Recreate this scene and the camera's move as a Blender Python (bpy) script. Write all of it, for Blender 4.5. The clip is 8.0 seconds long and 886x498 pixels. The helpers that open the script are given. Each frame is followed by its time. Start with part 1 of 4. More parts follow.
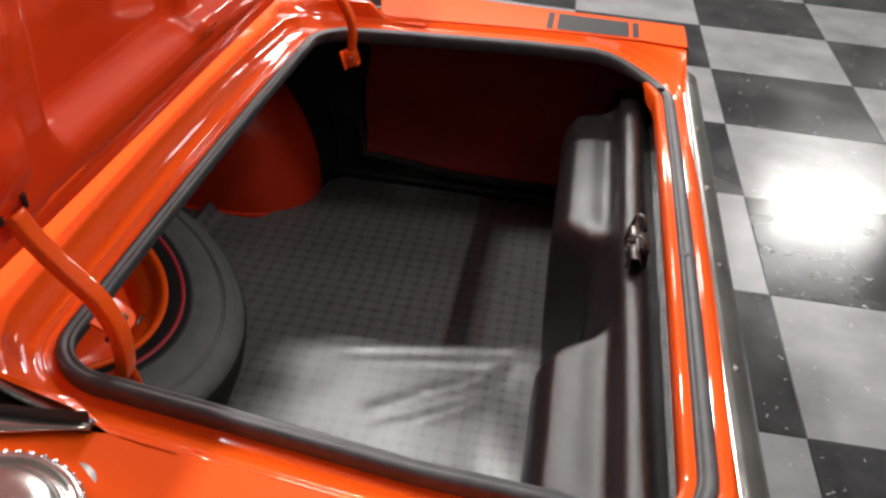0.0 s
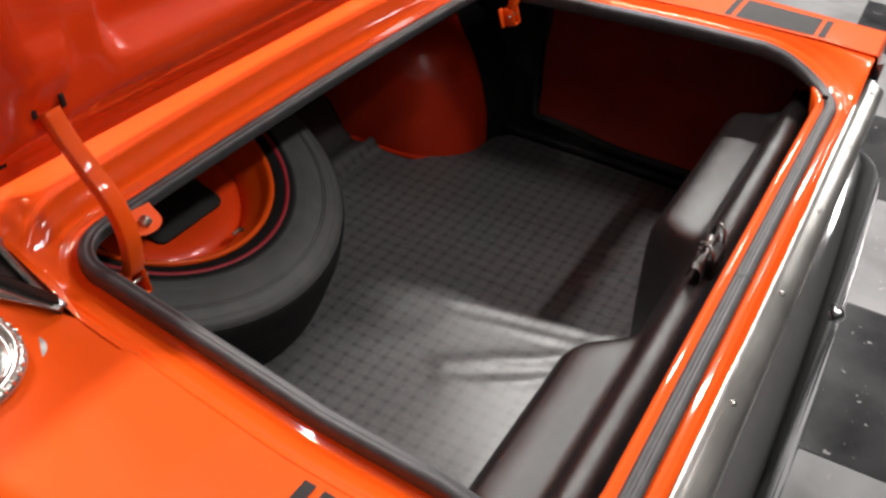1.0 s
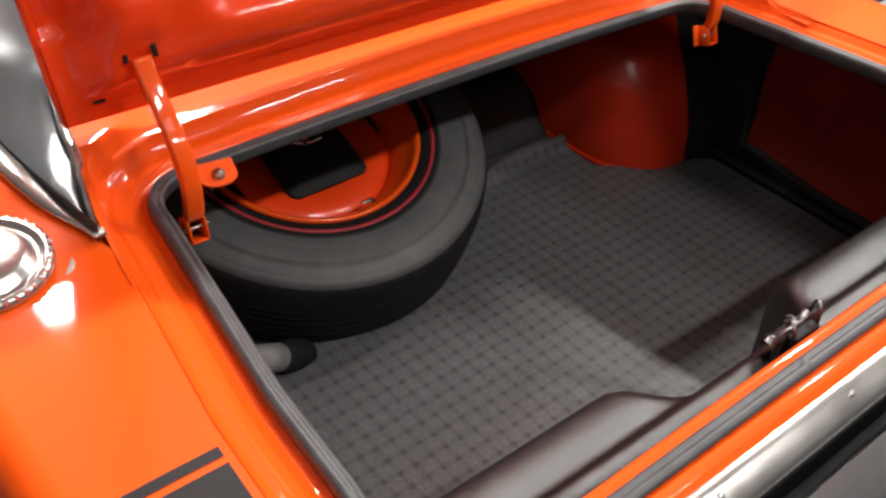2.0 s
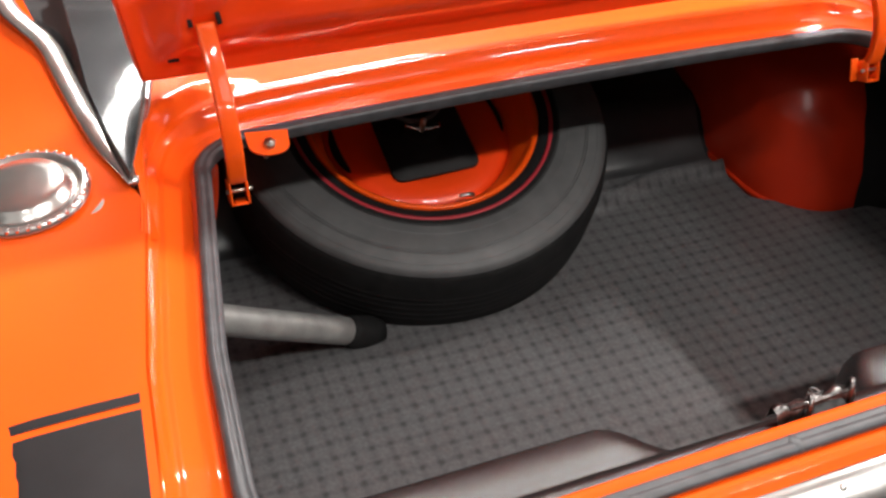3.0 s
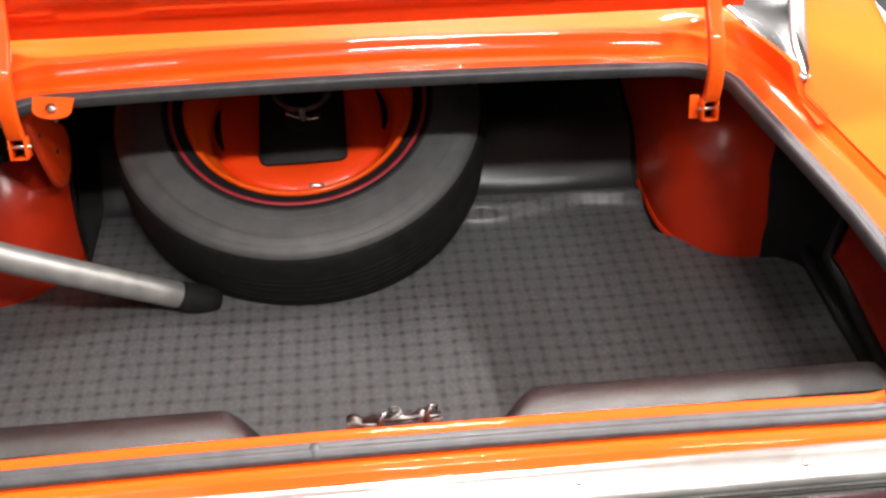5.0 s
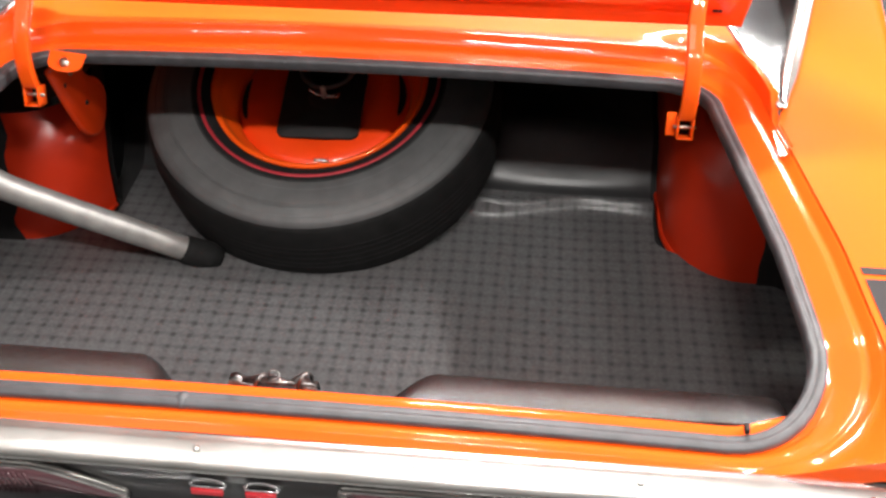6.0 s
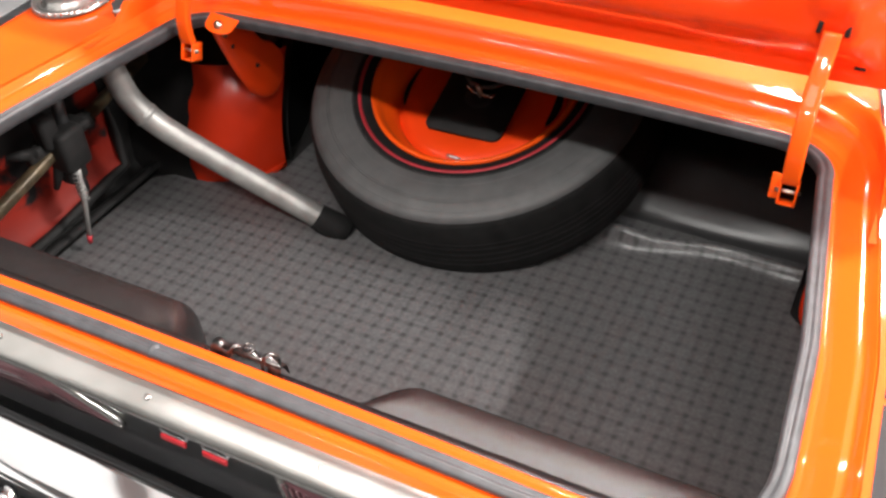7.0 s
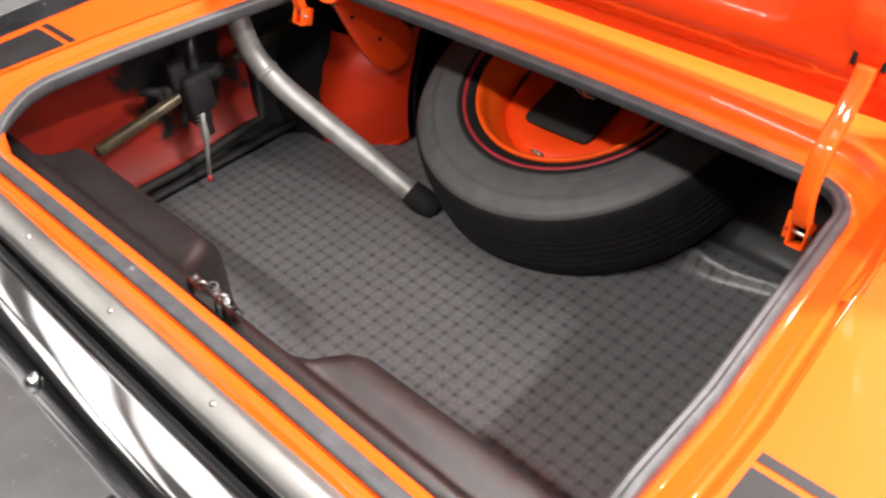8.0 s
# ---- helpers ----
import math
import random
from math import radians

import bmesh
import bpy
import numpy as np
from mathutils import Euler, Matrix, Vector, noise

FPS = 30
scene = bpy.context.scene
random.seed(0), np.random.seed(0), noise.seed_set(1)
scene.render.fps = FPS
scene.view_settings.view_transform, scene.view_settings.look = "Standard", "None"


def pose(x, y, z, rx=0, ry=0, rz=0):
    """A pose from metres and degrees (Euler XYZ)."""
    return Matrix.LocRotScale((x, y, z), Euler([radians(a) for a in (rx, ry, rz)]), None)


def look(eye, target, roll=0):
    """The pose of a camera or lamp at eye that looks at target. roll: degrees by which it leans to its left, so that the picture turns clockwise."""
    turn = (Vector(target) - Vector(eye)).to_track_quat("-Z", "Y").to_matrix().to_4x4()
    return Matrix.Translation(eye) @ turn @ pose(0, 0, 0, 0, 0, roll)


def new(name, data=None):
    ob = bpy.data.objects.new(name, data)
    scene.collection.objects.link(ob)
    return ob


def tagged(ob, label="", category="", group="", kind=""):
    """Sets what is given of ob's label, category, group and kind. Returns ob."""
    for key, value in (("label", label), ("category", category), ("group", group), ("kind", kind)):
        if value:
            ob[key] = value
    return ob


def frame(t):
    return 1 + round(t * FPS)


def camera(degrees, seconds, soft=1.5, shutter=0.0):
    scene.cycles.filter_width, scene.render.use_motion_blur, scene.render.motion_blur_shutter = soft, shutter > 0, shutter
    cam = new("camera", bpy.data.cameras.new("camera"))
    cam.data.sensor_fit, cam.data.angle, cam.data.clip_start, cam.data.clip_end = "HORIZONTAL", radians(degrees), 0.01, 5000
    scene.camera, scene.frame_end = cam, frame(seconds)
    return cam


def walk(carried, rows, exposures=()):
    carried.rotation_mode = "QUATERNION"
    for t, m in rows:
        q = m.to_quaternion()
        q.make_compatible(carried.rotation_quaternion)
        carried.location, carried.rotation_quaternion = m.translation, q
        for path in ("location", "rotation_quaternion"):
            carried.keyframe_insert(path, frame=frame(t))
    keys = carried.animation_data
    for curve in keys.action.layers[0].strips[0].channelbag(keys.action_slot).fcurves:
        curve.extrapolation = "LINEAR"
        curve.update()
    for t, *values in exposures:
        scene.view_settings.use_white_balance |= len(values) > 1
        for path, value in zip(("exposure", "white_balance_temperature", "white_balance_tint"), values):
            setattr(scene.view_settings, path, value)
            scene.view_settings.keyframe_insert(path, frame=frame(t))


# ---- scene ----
cam = camera(47.6, 8.0, soft=2.6)
PATH = [
    (0, (-1.207, -0.372, 1.469), (0.497, -0.194, 0.439), 5.5),
    (0.5, (-1.172, -0.515, 1.484), (0.446, -0.093, 0.387), 6.3),
    (1, (-1.11, -0.65, 1.508), (0.373, 0.035, 0.353), 6.5),
    (1.5, (-1.009, -0.766, 1.529), (0.285, 0.178, 0.331), 6.4),
    (2, (-0.901, -0.858, 1.547), (0.183, 0.278, 0.309), 6.0),
    (2.2, (-0.853, -0.895, 1.555), (0.133, 0.31, 0.3), 5.8),
    (3.3, (-0.548, -1.025, 1.56), (-0.046, 0.428, 0.281), 1.9),
    (3.5, (-0.49, -1.044, 1.562), (-0.042, 0.426, 0.282), 1.6),
    (4, (-0.336, -1.097, 1.573), (-0.013, 0.4, 0.287), 1.1),
    (4.5, (-0.168, -1.145, 1.583), (0.052, 0.37, 0.295), 0.3),
    (4.7, (-0.101, -1.158, 1.586), (0.085, 0.361, 0.297), -0.1),
    (5.8, (0.182, -1.223, 1.625), (0.148, 0.29, 0.317), 0.5),
    (6, (0.256, -1.219, 1.627), (0.105, 0.285, 0.317), -0.3),
    (6.5, (0.429, -1.172, 1.628), (-0.03, 0.266, 0.316), -2.1),
    (7, (0.596, -1.082, 1.618), (-0.166, 0.234, 0.318), -4.1),
    (7.5, (0.762, -0.985, 1.603), (-0.259, 0.163, 0.322), -5.9),
    (8, (0.906, -0.876, 1.58), (-0.301, 0.104, 0.322), -7.2),
]
walk(cam, [(t, look(eye, target, roll)) for t, eye, target, roll in PATH],
     exposures=[(0, 0.05), (1, 0.15), (2, 0.5), (3.5, 1.0), (4.5, 1.4), (6, 1.3), (7.5, 1.3), (8, 1.36)])


# ---- light ----
world = bpy.data.worlds.new("showroom_world")
scene.world = world
world.use_nodes = True
world.node_tree.nodes["Background"].inputs[0].default_value = (0.8, 0.85, 0.9, 1)
world.node_tree.nodes["Background"].inputs[1].default_value = 0.01

CEILING = 3.4


def troffer_lamp(x, y, power, sx=0.58, sy=1.18):
    data = bpy.data.lights.new("troffer_lamp", "AREA")
    data.shape, data.size, data.size_y, data.energy = "RECTANGLE", sx, sy, power
    data.color = (1.0, 0.97, 0.93)
    ob = new("troffer_lamp", data)
    ob.matrix_world = pose(x, y, CEILING - 0.045)
    return ob


LAMPS = [(3.9, -0.2, 27), (6.0, 0.2, 130), (8.6, -3.3, 110)]
WIDE_LAMPS = [(0.2, -1.15, 4)]
SQUARE_LAMPS = [(0.55, 3.04, 200)]
# the strip at (0.2, 0.925) is added, for light passing under the lid
STRIPS = [(1.5, -2.0, 24, 0.6, 0.14), (0.25, -2.0, 32, 0.6, 0.14), (-1.1, -1.95, 6, 0.6, 0.14), (0.2, 0.925, 70, 0.6, 0.10), (2.72, 0.38, 105, 0.16, 0.6)]
# added dim panels, no known fixtures, for the rear chrome to mirror as white
ADDED_PANELS = [(-5.6, -4.6, 6), (-4.2, -3.3, 5), (-2.8, -1.9, 4), (-1.4, -2.2, 3), (-6.0, -2.0, 6), (-7.8, -3.2, 7)]
for lx, ly, power in LAMPS:
    troffer_lamp(lx, ly, power)
for lx, ly, power in WIDE_LAMPS:
    troffer_lamp(lx, ly, power, 1.18, 0.58)
for lx, ly, power in SQUARE_LAMPS:
    troffer_lamp(lx, ly, power, 1.18, 0.85)
for lx, ly, power, sx, sy in STRIPS:
    troffer_lamp(lx, ly, power, sx, sy)
for lx, ly, power in ADDED_PANELS:
    troffer_lamp(lx, ly, power, 1.18, 2.38)


# ---- materials ----
def nodes_of(name):
    m = bpy.data.materials.new(name)
    m.use_nodes = True
    nt = m.node_tree
    return m, nt, nt.nodes["Principled BSDF"]


def link(nt, a, b):
    nt.links.new(a, b)


def noise_ramp(nt, scale, stops, detail=4.0, coords="Object"):
    tc = nt.nodes.new("ShaderNodeTexCoord")
    nz = nt.nodes.new("ShaderNodeTexNoise")
    nz.inputs["Scale"].default_value, nz.inputs["Detail"].default_value = scale, detail
    link(nt, tc.outputs[coords], nz.inputs["Vector"])
    rp = nt.nodes.new("ShaderNodeValToRGB")
    els = rp.color_ramp.elements
    els[0].position, els[0].color = stops[0][0], (*stops[0][1], 1)
    els[1].position, els[1].color = stops[-1][0], (*stops[-1][1], 1)
    for p, c in stops[1:-1]:
        els.new(p).color = (*c, 1)
    link(nt, nz.outputs["Fac"], rp.inputs["Fac"])
    return nz, rp


def bump(nt, bsdf, scale, strength, distance=0.002, detail=3.0):
    tc = nt.nodes.new("ShaderNodeTexCoord")
    nz = nt.nodes.new("ShaderNodeTexNoise")
    nz.inputs["Scale"].default_value, nz.inputs["Detail"].default_value = scale, detail
    link(nt, tc.outputs["Object"], nz.inputs["Vector"])
    bp = nt.nodes.new("ShaderNodeBump")
    bp.inputs["Strength"].default_value, bp.inputs["Distance"].default_value = strength, distance
    link(nt, nz.outputs["Fac"], bp.inputs["Height"])
    link(nt, bp.outputs["Normal"], bsdf.inputs["Normal"])


def plain(name, a, b, rough, scale=30.0, metal=0.0, coat=0.0, bump_scale=0, bump_strength=0.1, rough_var=0.06, spec=0.5):
    """A two-tone material: colours a and b mixed by noise, with roughness that varies a little."""
    m, nt, bs = nodes_of(name)
    nz, rp = noise_ramp(nt, scale, [(0.3, a), (0.7, b)])
    link(nt, rp.outputs["Color"], bs.inputs["Base Color"])
    mr = nt.nodes.new("ShaderNodeMapRange")
    mr.inputs["To Min"].default_value, mr.inputs["To Max"].default_value = max(rough - rough_var, 0.0), rough + rough_var
    link(nt, nz.outputs["Fac"], mr.inputs["Value"])
    link(nt, mr.outputs["Result"], bs.inputs["Roughness"])
    bs.inputs["Metallic"].default_value = metal
    bs.inputs["Specular IOR Level"].default_value = spec
    bs.inputs["Coat Weight"].default_value = coat
    bs.inputs["Coat Roughness"].default_value = 0.055
    if bump_scale:
        bump(nt, bs, bump_scale, bump_strength)
    return m


ORANGE = plain("orange_paint", (0.86, 0.088, 0.006), (0.90, 0.098, 0.007), 0.45, 3, coat=0.85, rough_var=0.03, spec=0.05)
# the body orange made redder: dimmer light on inner surfaces put into colour
ORANGE_SHADED = plain("orange_shaded_tone", (0.84, 0.050, 0.006), (0.90, 0.064, 0.006), 0.45, 9, coat=0.7, bump_scale=45, bump_strength=0.04, spec=0.15)
BLACK_STRIPE = plain("stripe_vinyl", (0.016, 0.014, 0.015), (0.022, 0.020, 0.021), 0.6, 20, spec=0.22)
BLACK_PANEL = plain("black_panel_paint", (0.014, 0.014, 0.015), (0.024, 0.024, 0.025), 0.35, 12, coat=0.6)
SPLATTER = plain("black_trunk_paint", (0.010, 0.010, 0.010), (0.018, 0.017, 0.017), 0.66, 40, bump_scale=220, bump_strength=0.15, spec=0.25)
VINYL = plain("black_vinyl", (0.0115, 0.0095, 0.0095), (0.0165, 0.014, 0.014), 0.27, 25, bump_scale=700, bump_strength=0.42, rough_var=0.0, spec=0.75)
RUBBER = plain("grey_rubber_seal", (0.040, 0.040, 0.043), (0.066, 0.066, 0.071), 0.48, 50, bump_scale=300, bump_strength=0.1)
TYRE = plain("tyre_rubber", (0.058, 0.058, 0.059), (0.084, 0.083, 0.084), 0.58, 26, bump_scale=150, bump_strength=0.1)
# near-black: shade coloured into tread and bead, plain black rubber on the grommet
BLACK_SHADE_RUBBER = plain("black_shade_rubber", (0.008, 0.008, 0.008), (0.014, 0.0135, 0.0135), 0.75, 40, bump_scale=200, bump_strength=0.15, spec=0.15)
REDLINE = plain("tyre_red_line", (0.30, 0.012, 0.022), (0.38, 0.02, 0.03), 0.55, 30)
CHROME = plain("chrome", (0.82, 0.82, 0.83), (0.88, 0.88, 0.89), 0.06, 18, metal=1.0, rough_var=0.03)
SATIN = plain("satin_aluminium", (0.48, 0.465, 0.44), (0.62, 0.605, 0.58), 0.23, 14, metal=0.9, rough_var=0.06, bump_scale=28, bump_strength=0.20)
STEEL = plain("bare_steel", (0.27, 0.262, 0.252), (0.39, 0.38, 0.365), 0.46, 35, metal=0.55, bump_scale=90, bump_strength=0.05)
DULL_METAL = plain("dull_plated_metal", (0.03, 0.028, 0.027), (0.26, 0.255, 0.25), 0.36, 90, metal=1.0)
ZINC = plain("zinc_plated", (0.50, 0.47, 0.40), (0.66, 0.62, 0.54), 0.3, 60, metal=1.0)
WOODY = plain("tarnished_brass", (0.045, 0.033, 0.020), (0.12, 0.09, 0.052), 0.38, 40, metal=0.4)
RED_LENS = plain("red_lens", (0.085, 0.040, 0.046), (0.12, 0.055, 0.062), 0.18, 30, coat=0.6)
BADGE_RED = plain("badge_red", (0.55, 0.02, 0.03), (0.6, 0.03, 0.04), 0.3, 30)
# unseen walls, kept grey to limit light bounced into the trunk
WALL_PAINT = plain("grey_wall_paint", (0.24, 0.24, 0.24), (0.30, 0.30, 0.30), 0.8, 1.5)
CEIL_PAINT = plain("ceiling_tile_paint", (0.76, 0.76, 0.75), (0.82, 0.82, 0.81), 0.85, 2)
DIFFUSER = plain("opal_diffuser", (0.76, 0.76, 0.75), (0.82, 0.82, 0.81), 0.5, 6)
CABIN = plain("dark_cabin_trim", (0.04, 0.04, 0.042), (0.06, 0.06, 0.062), 0.7, 20)


def floor_tile(name, a, b, scuff):
    """Polished vinyl tile: cloudy mottling, thin streaks and sparse pale scuffs."""
    m, nt, bs = nodes_of(name)
    nz, rp = noise_ramp(nt, 5, [(0.3, a), (0.7, b)], detail=6)
    info = nt.nodes.new("ShaderNodeObjectInfo")
    tc = nt.nodes.new("ShaderNodeTexCoord")
    off = nt.nodes.new("ShaderNodeVectorMath")
    off.operation = "MULTIPLY_ADD"
    link(nt, info.outputs["Random"], off.inputs[0])
    off.inputs[1].default_value = (37, 53, 71)
    link(nt, tc.outputs["Object"], off.inputs[2])
    link(nt, off.outputs[0], nz.inputs["Vector"])
    sp = nt.nodes.new("ShaderNodeTexNoise")
    sp.inputs["Scale"].default_value, sp.inputs["Detail"].default_value, sp.inputs["Distortion"].default_value = 48, 2.0, 0.8
    link(nt, off.outputs[0], sp.inputs["Vector"])
    mr = nt.nodes.new("ShaderNodeMapRange")
    mr.inputs["From Min"].default_value, mr.inputs["From Max"].default_value = 0.69, 0.74
    link(nt, sp.outputs["Fac"], mr.inputs["Value"])
    mix = nt.nodes.new("ShaderNodeMixRGB")
    mix.inputs[2].default_value = (*scuff, 1)
    link(nt, mr.outputs["Result"], mix.inputs[0])
    link(nt, rp.outputs["Color"], mix.inputs[1])
    link(nt, mix.outputs[0], bs.inputs["Base Color"])
    ro = nt.nodes.new("ShaderNodeMapRange")
    ro.inputs["To Min"].default_value, ro.inputs["To Max"].default_value = 0.10, 0.26
    link(nt, nz.outputs["Fac"], ro.inputs["Value"])
    link(nt, ro.outputs["Result"], bs.inputs["Roughness"])
    bump(nt, bs, 14, 0.03)
    return m


TILE_LIGHT = floor_tile("light_grey_tile", (0.19, 0.19, 0.195), (0.29, 0.29, 0.295), (0.36, 0.36, 0.36))
TILE_DARK = floor_tile("dark_tile", (0.018, 0.018, 0.020), (0.055, 0.055, 0.057), (0.30, 0.30, 0.30))
GROUT = plain("tile_bed", (0.10, 0.10, 0.10), (0.14, 0.14, 0.14), 0.7, 20)


def glass_material():
    m, nt, bs = nodes_of("window_glass")
    bs.inputs["Base Color"].default_value = (0.30, 0.31, 0.315, 1)
    bs.inputs["Roughness"].default_value = 0.2
    bs.inputs["Transmission Weight"].default_value = 1.0
    bs.inputs["IOR"].default_value = 1.3
    return m


GLASS = glass_material()


def mat_cloth():
    """Grey rubberised trunk mat with a woven check of darker lines every 27.5 mm."""
    m, nt, bs = nodes_of("trunk_mat_check")
    tc = nt.nodes.new("ShaderNodeTexCoord")
    sep = nt.nodes.new("ShaderNodeSeparateXYZ")
    wob = nt.nodes.new("ShaderNodeTexNoise")
    wob.inputs["Scale"].default_value = 9.0
    add = nt.nodes.new("ShaderNodeMixRGB")
    add.blend_type, add.inputs[0].default_value = "LINEAR_LIGHT", 0.004
    link(nt, tc.outputs["Object"], add.inputs[1])
    link(nt, tc.outputs["Object"], wob.inputs["Vector"])
    link(nt, wob.outputs["Color"], add.inputs[2])
    link(nt, add.outputs[0], sep.inputs[0])

    def lines(axis):
        mul = nt.nodes.new("ShaderNodeMath")
        mul.operation = "MULTIPLY"
        mul.inputs[1].default_value = 1 / 0.0275
        link(nt, sep.outputs[axis], mul.inputs[0])
        fr = nt.nodes.new("ShaderNodeMath")
        fr.operation = "PINGPONG"
        fr.inputs[1].default_value = 0.5
        link(nt, mul.outputs[0], fr.inputs[0])
        mr = nt.nodes.new("ShaderNodeMapRange")
        mr.interpolation_type = "SMOOTHSTEP"
        mr.inputs["From Min"].default_value, mr.inputs["From Max"].default_value = 0.03, 0.27
        mr.inputs["To Min"].default_value, mr.inputs["To Max"].default_value = 1.0, 0.0
        link(nt, fr.outputs[0], mr.inputs["Value"])
        return mr.outputs["Result"]

    lx, ly = lines("X"), lines("Y")
    tot = nt.nodes.new("ShaderNodeMath")
    tot.operation = "ADD"
    link(nt, lx, tot.inputs[0])
    link(nt, ly, tot.inputs[1])
    half = nt.nodes.new("ShaderNodeMath")
    half.operation = "MULTIPLY"
    half.inputs[1].default_value = 0.20
    link(nt, tot.outputs[0], half.inputs[0])
    cross = nt.nodes.new("ShaderNodeMath")
    cross.operation = "MULTIPLY"
    link(nt, lx, cross.inputs[0])
    link(nt, ly, cross.inputs[1])
    both = nt.nodes.new("ShaderNodeMath")
    both.operation = "MULTIPLY_ADD"
    both.inputs[1].default_value = 0.24
    link(nt, cross.outputs[0], both.inputs[0])
    link(nt, half.outputs[0], both.inputs[2])
    nz, rp = noise_ramp(nt, 160, [(0.3, (0.080, 0.079, 0.081)), (0.7, (0.118, 0.116, 0.119))])
    mix = nt.nodes.new("ShaderNodeMixRGB")
    mix.inputs[2].default_value = (0.016, 0.015, 0.016, 1)
    link(nt, both.outputs[0], mix.inputs[0])
    link(nt, rp.outputs["Color"], mix.inputs[1])
    link(nt, mix.outputs[0], bs.inputs["Base Color"])
    bs.inputs["Roughness"].default_value = 0.33
    bs.inputs["Specular IOR Level"].default_value = 0.34
    bump(nt, bs, 90, 0.10)
    return m


MAT = mat_cloth()


def patchy_shaded_paint(name, a, b, low, high, size=11.0):
    """Red-orange with hard-edged black undercoat blots, thickened towards the top to carry shade."""
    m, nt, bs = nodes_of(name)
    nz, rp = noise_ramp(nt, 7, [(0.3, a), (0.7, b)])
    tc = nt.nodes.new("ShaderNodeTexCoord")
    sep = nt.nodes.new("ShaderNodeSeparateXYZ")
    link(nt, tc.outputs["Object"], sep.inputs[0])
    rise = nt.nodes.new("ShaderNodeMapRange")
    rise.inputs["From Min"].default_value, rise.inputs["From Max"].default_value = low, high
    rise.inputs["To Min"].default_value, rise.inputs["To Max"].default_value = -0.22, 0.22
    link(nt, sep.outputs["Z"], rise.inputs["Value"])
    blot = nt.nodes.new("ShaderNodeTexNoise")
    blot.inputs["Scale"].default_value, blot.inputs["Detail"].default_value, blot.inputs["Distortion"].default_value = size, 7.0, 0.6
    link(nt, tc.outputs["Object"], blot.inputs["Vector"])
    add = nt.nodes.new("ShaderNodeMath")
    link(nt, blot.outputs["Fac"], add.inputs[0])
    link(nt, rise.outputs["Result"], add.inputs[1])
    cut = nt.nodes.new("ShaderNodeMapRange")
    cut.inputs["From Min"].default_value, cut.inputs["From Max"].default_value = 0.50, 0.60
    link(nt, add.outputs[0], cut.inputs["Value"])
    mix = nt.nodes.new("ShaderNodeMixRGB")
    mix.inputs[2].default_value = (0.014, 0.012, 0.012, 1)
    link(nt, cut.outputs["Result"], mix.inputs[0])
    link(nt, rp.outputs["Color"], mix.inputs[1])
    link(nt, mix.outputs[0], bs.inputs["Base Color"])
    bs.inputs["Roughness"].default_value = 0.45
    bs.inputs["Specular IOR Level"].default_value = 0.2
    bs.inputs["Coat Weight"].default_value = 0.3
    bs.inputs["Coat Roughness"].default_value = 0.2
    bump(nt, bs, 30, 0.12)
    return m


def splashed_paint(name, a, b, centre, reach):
    """Red-orange paint with a ragged splash of black undercoat round one spot."""
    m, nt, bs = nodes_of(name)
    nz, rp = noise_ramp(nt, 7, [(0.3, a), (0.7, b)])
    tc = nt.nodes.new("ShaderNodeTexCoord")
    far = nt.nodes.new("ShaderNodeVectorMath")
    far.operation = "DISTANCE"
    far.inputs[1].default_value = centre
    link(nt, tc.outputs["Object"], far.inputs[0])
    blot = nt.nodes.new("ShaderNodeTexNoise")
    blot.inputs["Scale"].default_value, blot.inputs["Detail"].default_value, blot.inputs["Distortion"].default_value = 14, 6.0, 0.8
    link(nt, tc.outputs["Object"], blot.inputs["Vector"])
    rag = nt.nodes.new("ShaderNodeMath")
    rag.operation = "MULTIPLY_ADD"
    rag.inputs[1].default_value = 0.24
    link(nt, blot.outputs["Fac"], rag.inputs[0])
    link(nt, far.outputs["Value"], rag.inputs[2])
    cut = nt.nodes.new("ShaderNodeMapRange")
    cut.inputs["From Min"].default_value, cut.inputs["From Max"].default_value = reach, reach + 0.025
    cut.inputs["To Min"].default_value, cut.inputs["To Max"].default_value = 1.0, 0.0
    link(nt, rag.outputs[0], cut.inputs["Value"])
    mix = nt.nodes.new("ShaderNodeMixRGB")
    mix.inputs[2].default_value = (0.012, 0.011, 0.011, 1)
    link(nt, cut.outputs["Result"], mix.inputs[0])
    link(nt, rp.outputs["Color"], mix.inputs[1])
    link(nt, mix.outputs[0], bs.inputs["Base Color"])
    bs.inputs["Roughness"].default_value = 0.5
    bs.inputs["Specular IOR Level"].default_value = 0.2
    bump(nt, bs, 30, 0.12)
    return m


# body orange darkened: shade on the housings is put into this colour
HOUSING = patchy_shaded_paint("blotted_shaded_orange", (0.46, 0.023, 0.005), (0.58, 0.031, 0.006), 0.63, 0.83)
# overspray colour lowered on both sides to carry the right panel's shade
OVERSPRAY_SHADED = splashed_paint("shaded_orange_overspray", (0.145, 0.009, 0.005), (0.255, 0.015, 0.006), (-0.775, -0.115, 0.675), 0.23)
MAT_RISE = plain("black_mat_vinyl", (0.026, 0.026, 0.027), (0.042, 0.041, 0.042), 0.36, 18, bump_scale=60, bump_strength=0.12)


# ---- builders ----
def ss(a, b, v):
    u = min(1.0, max(0.0, (v - a) / (b - a)))
    return u * u * (3 - 2 * u)


def lerp(a, b, u):
    return a + (b - a) * u


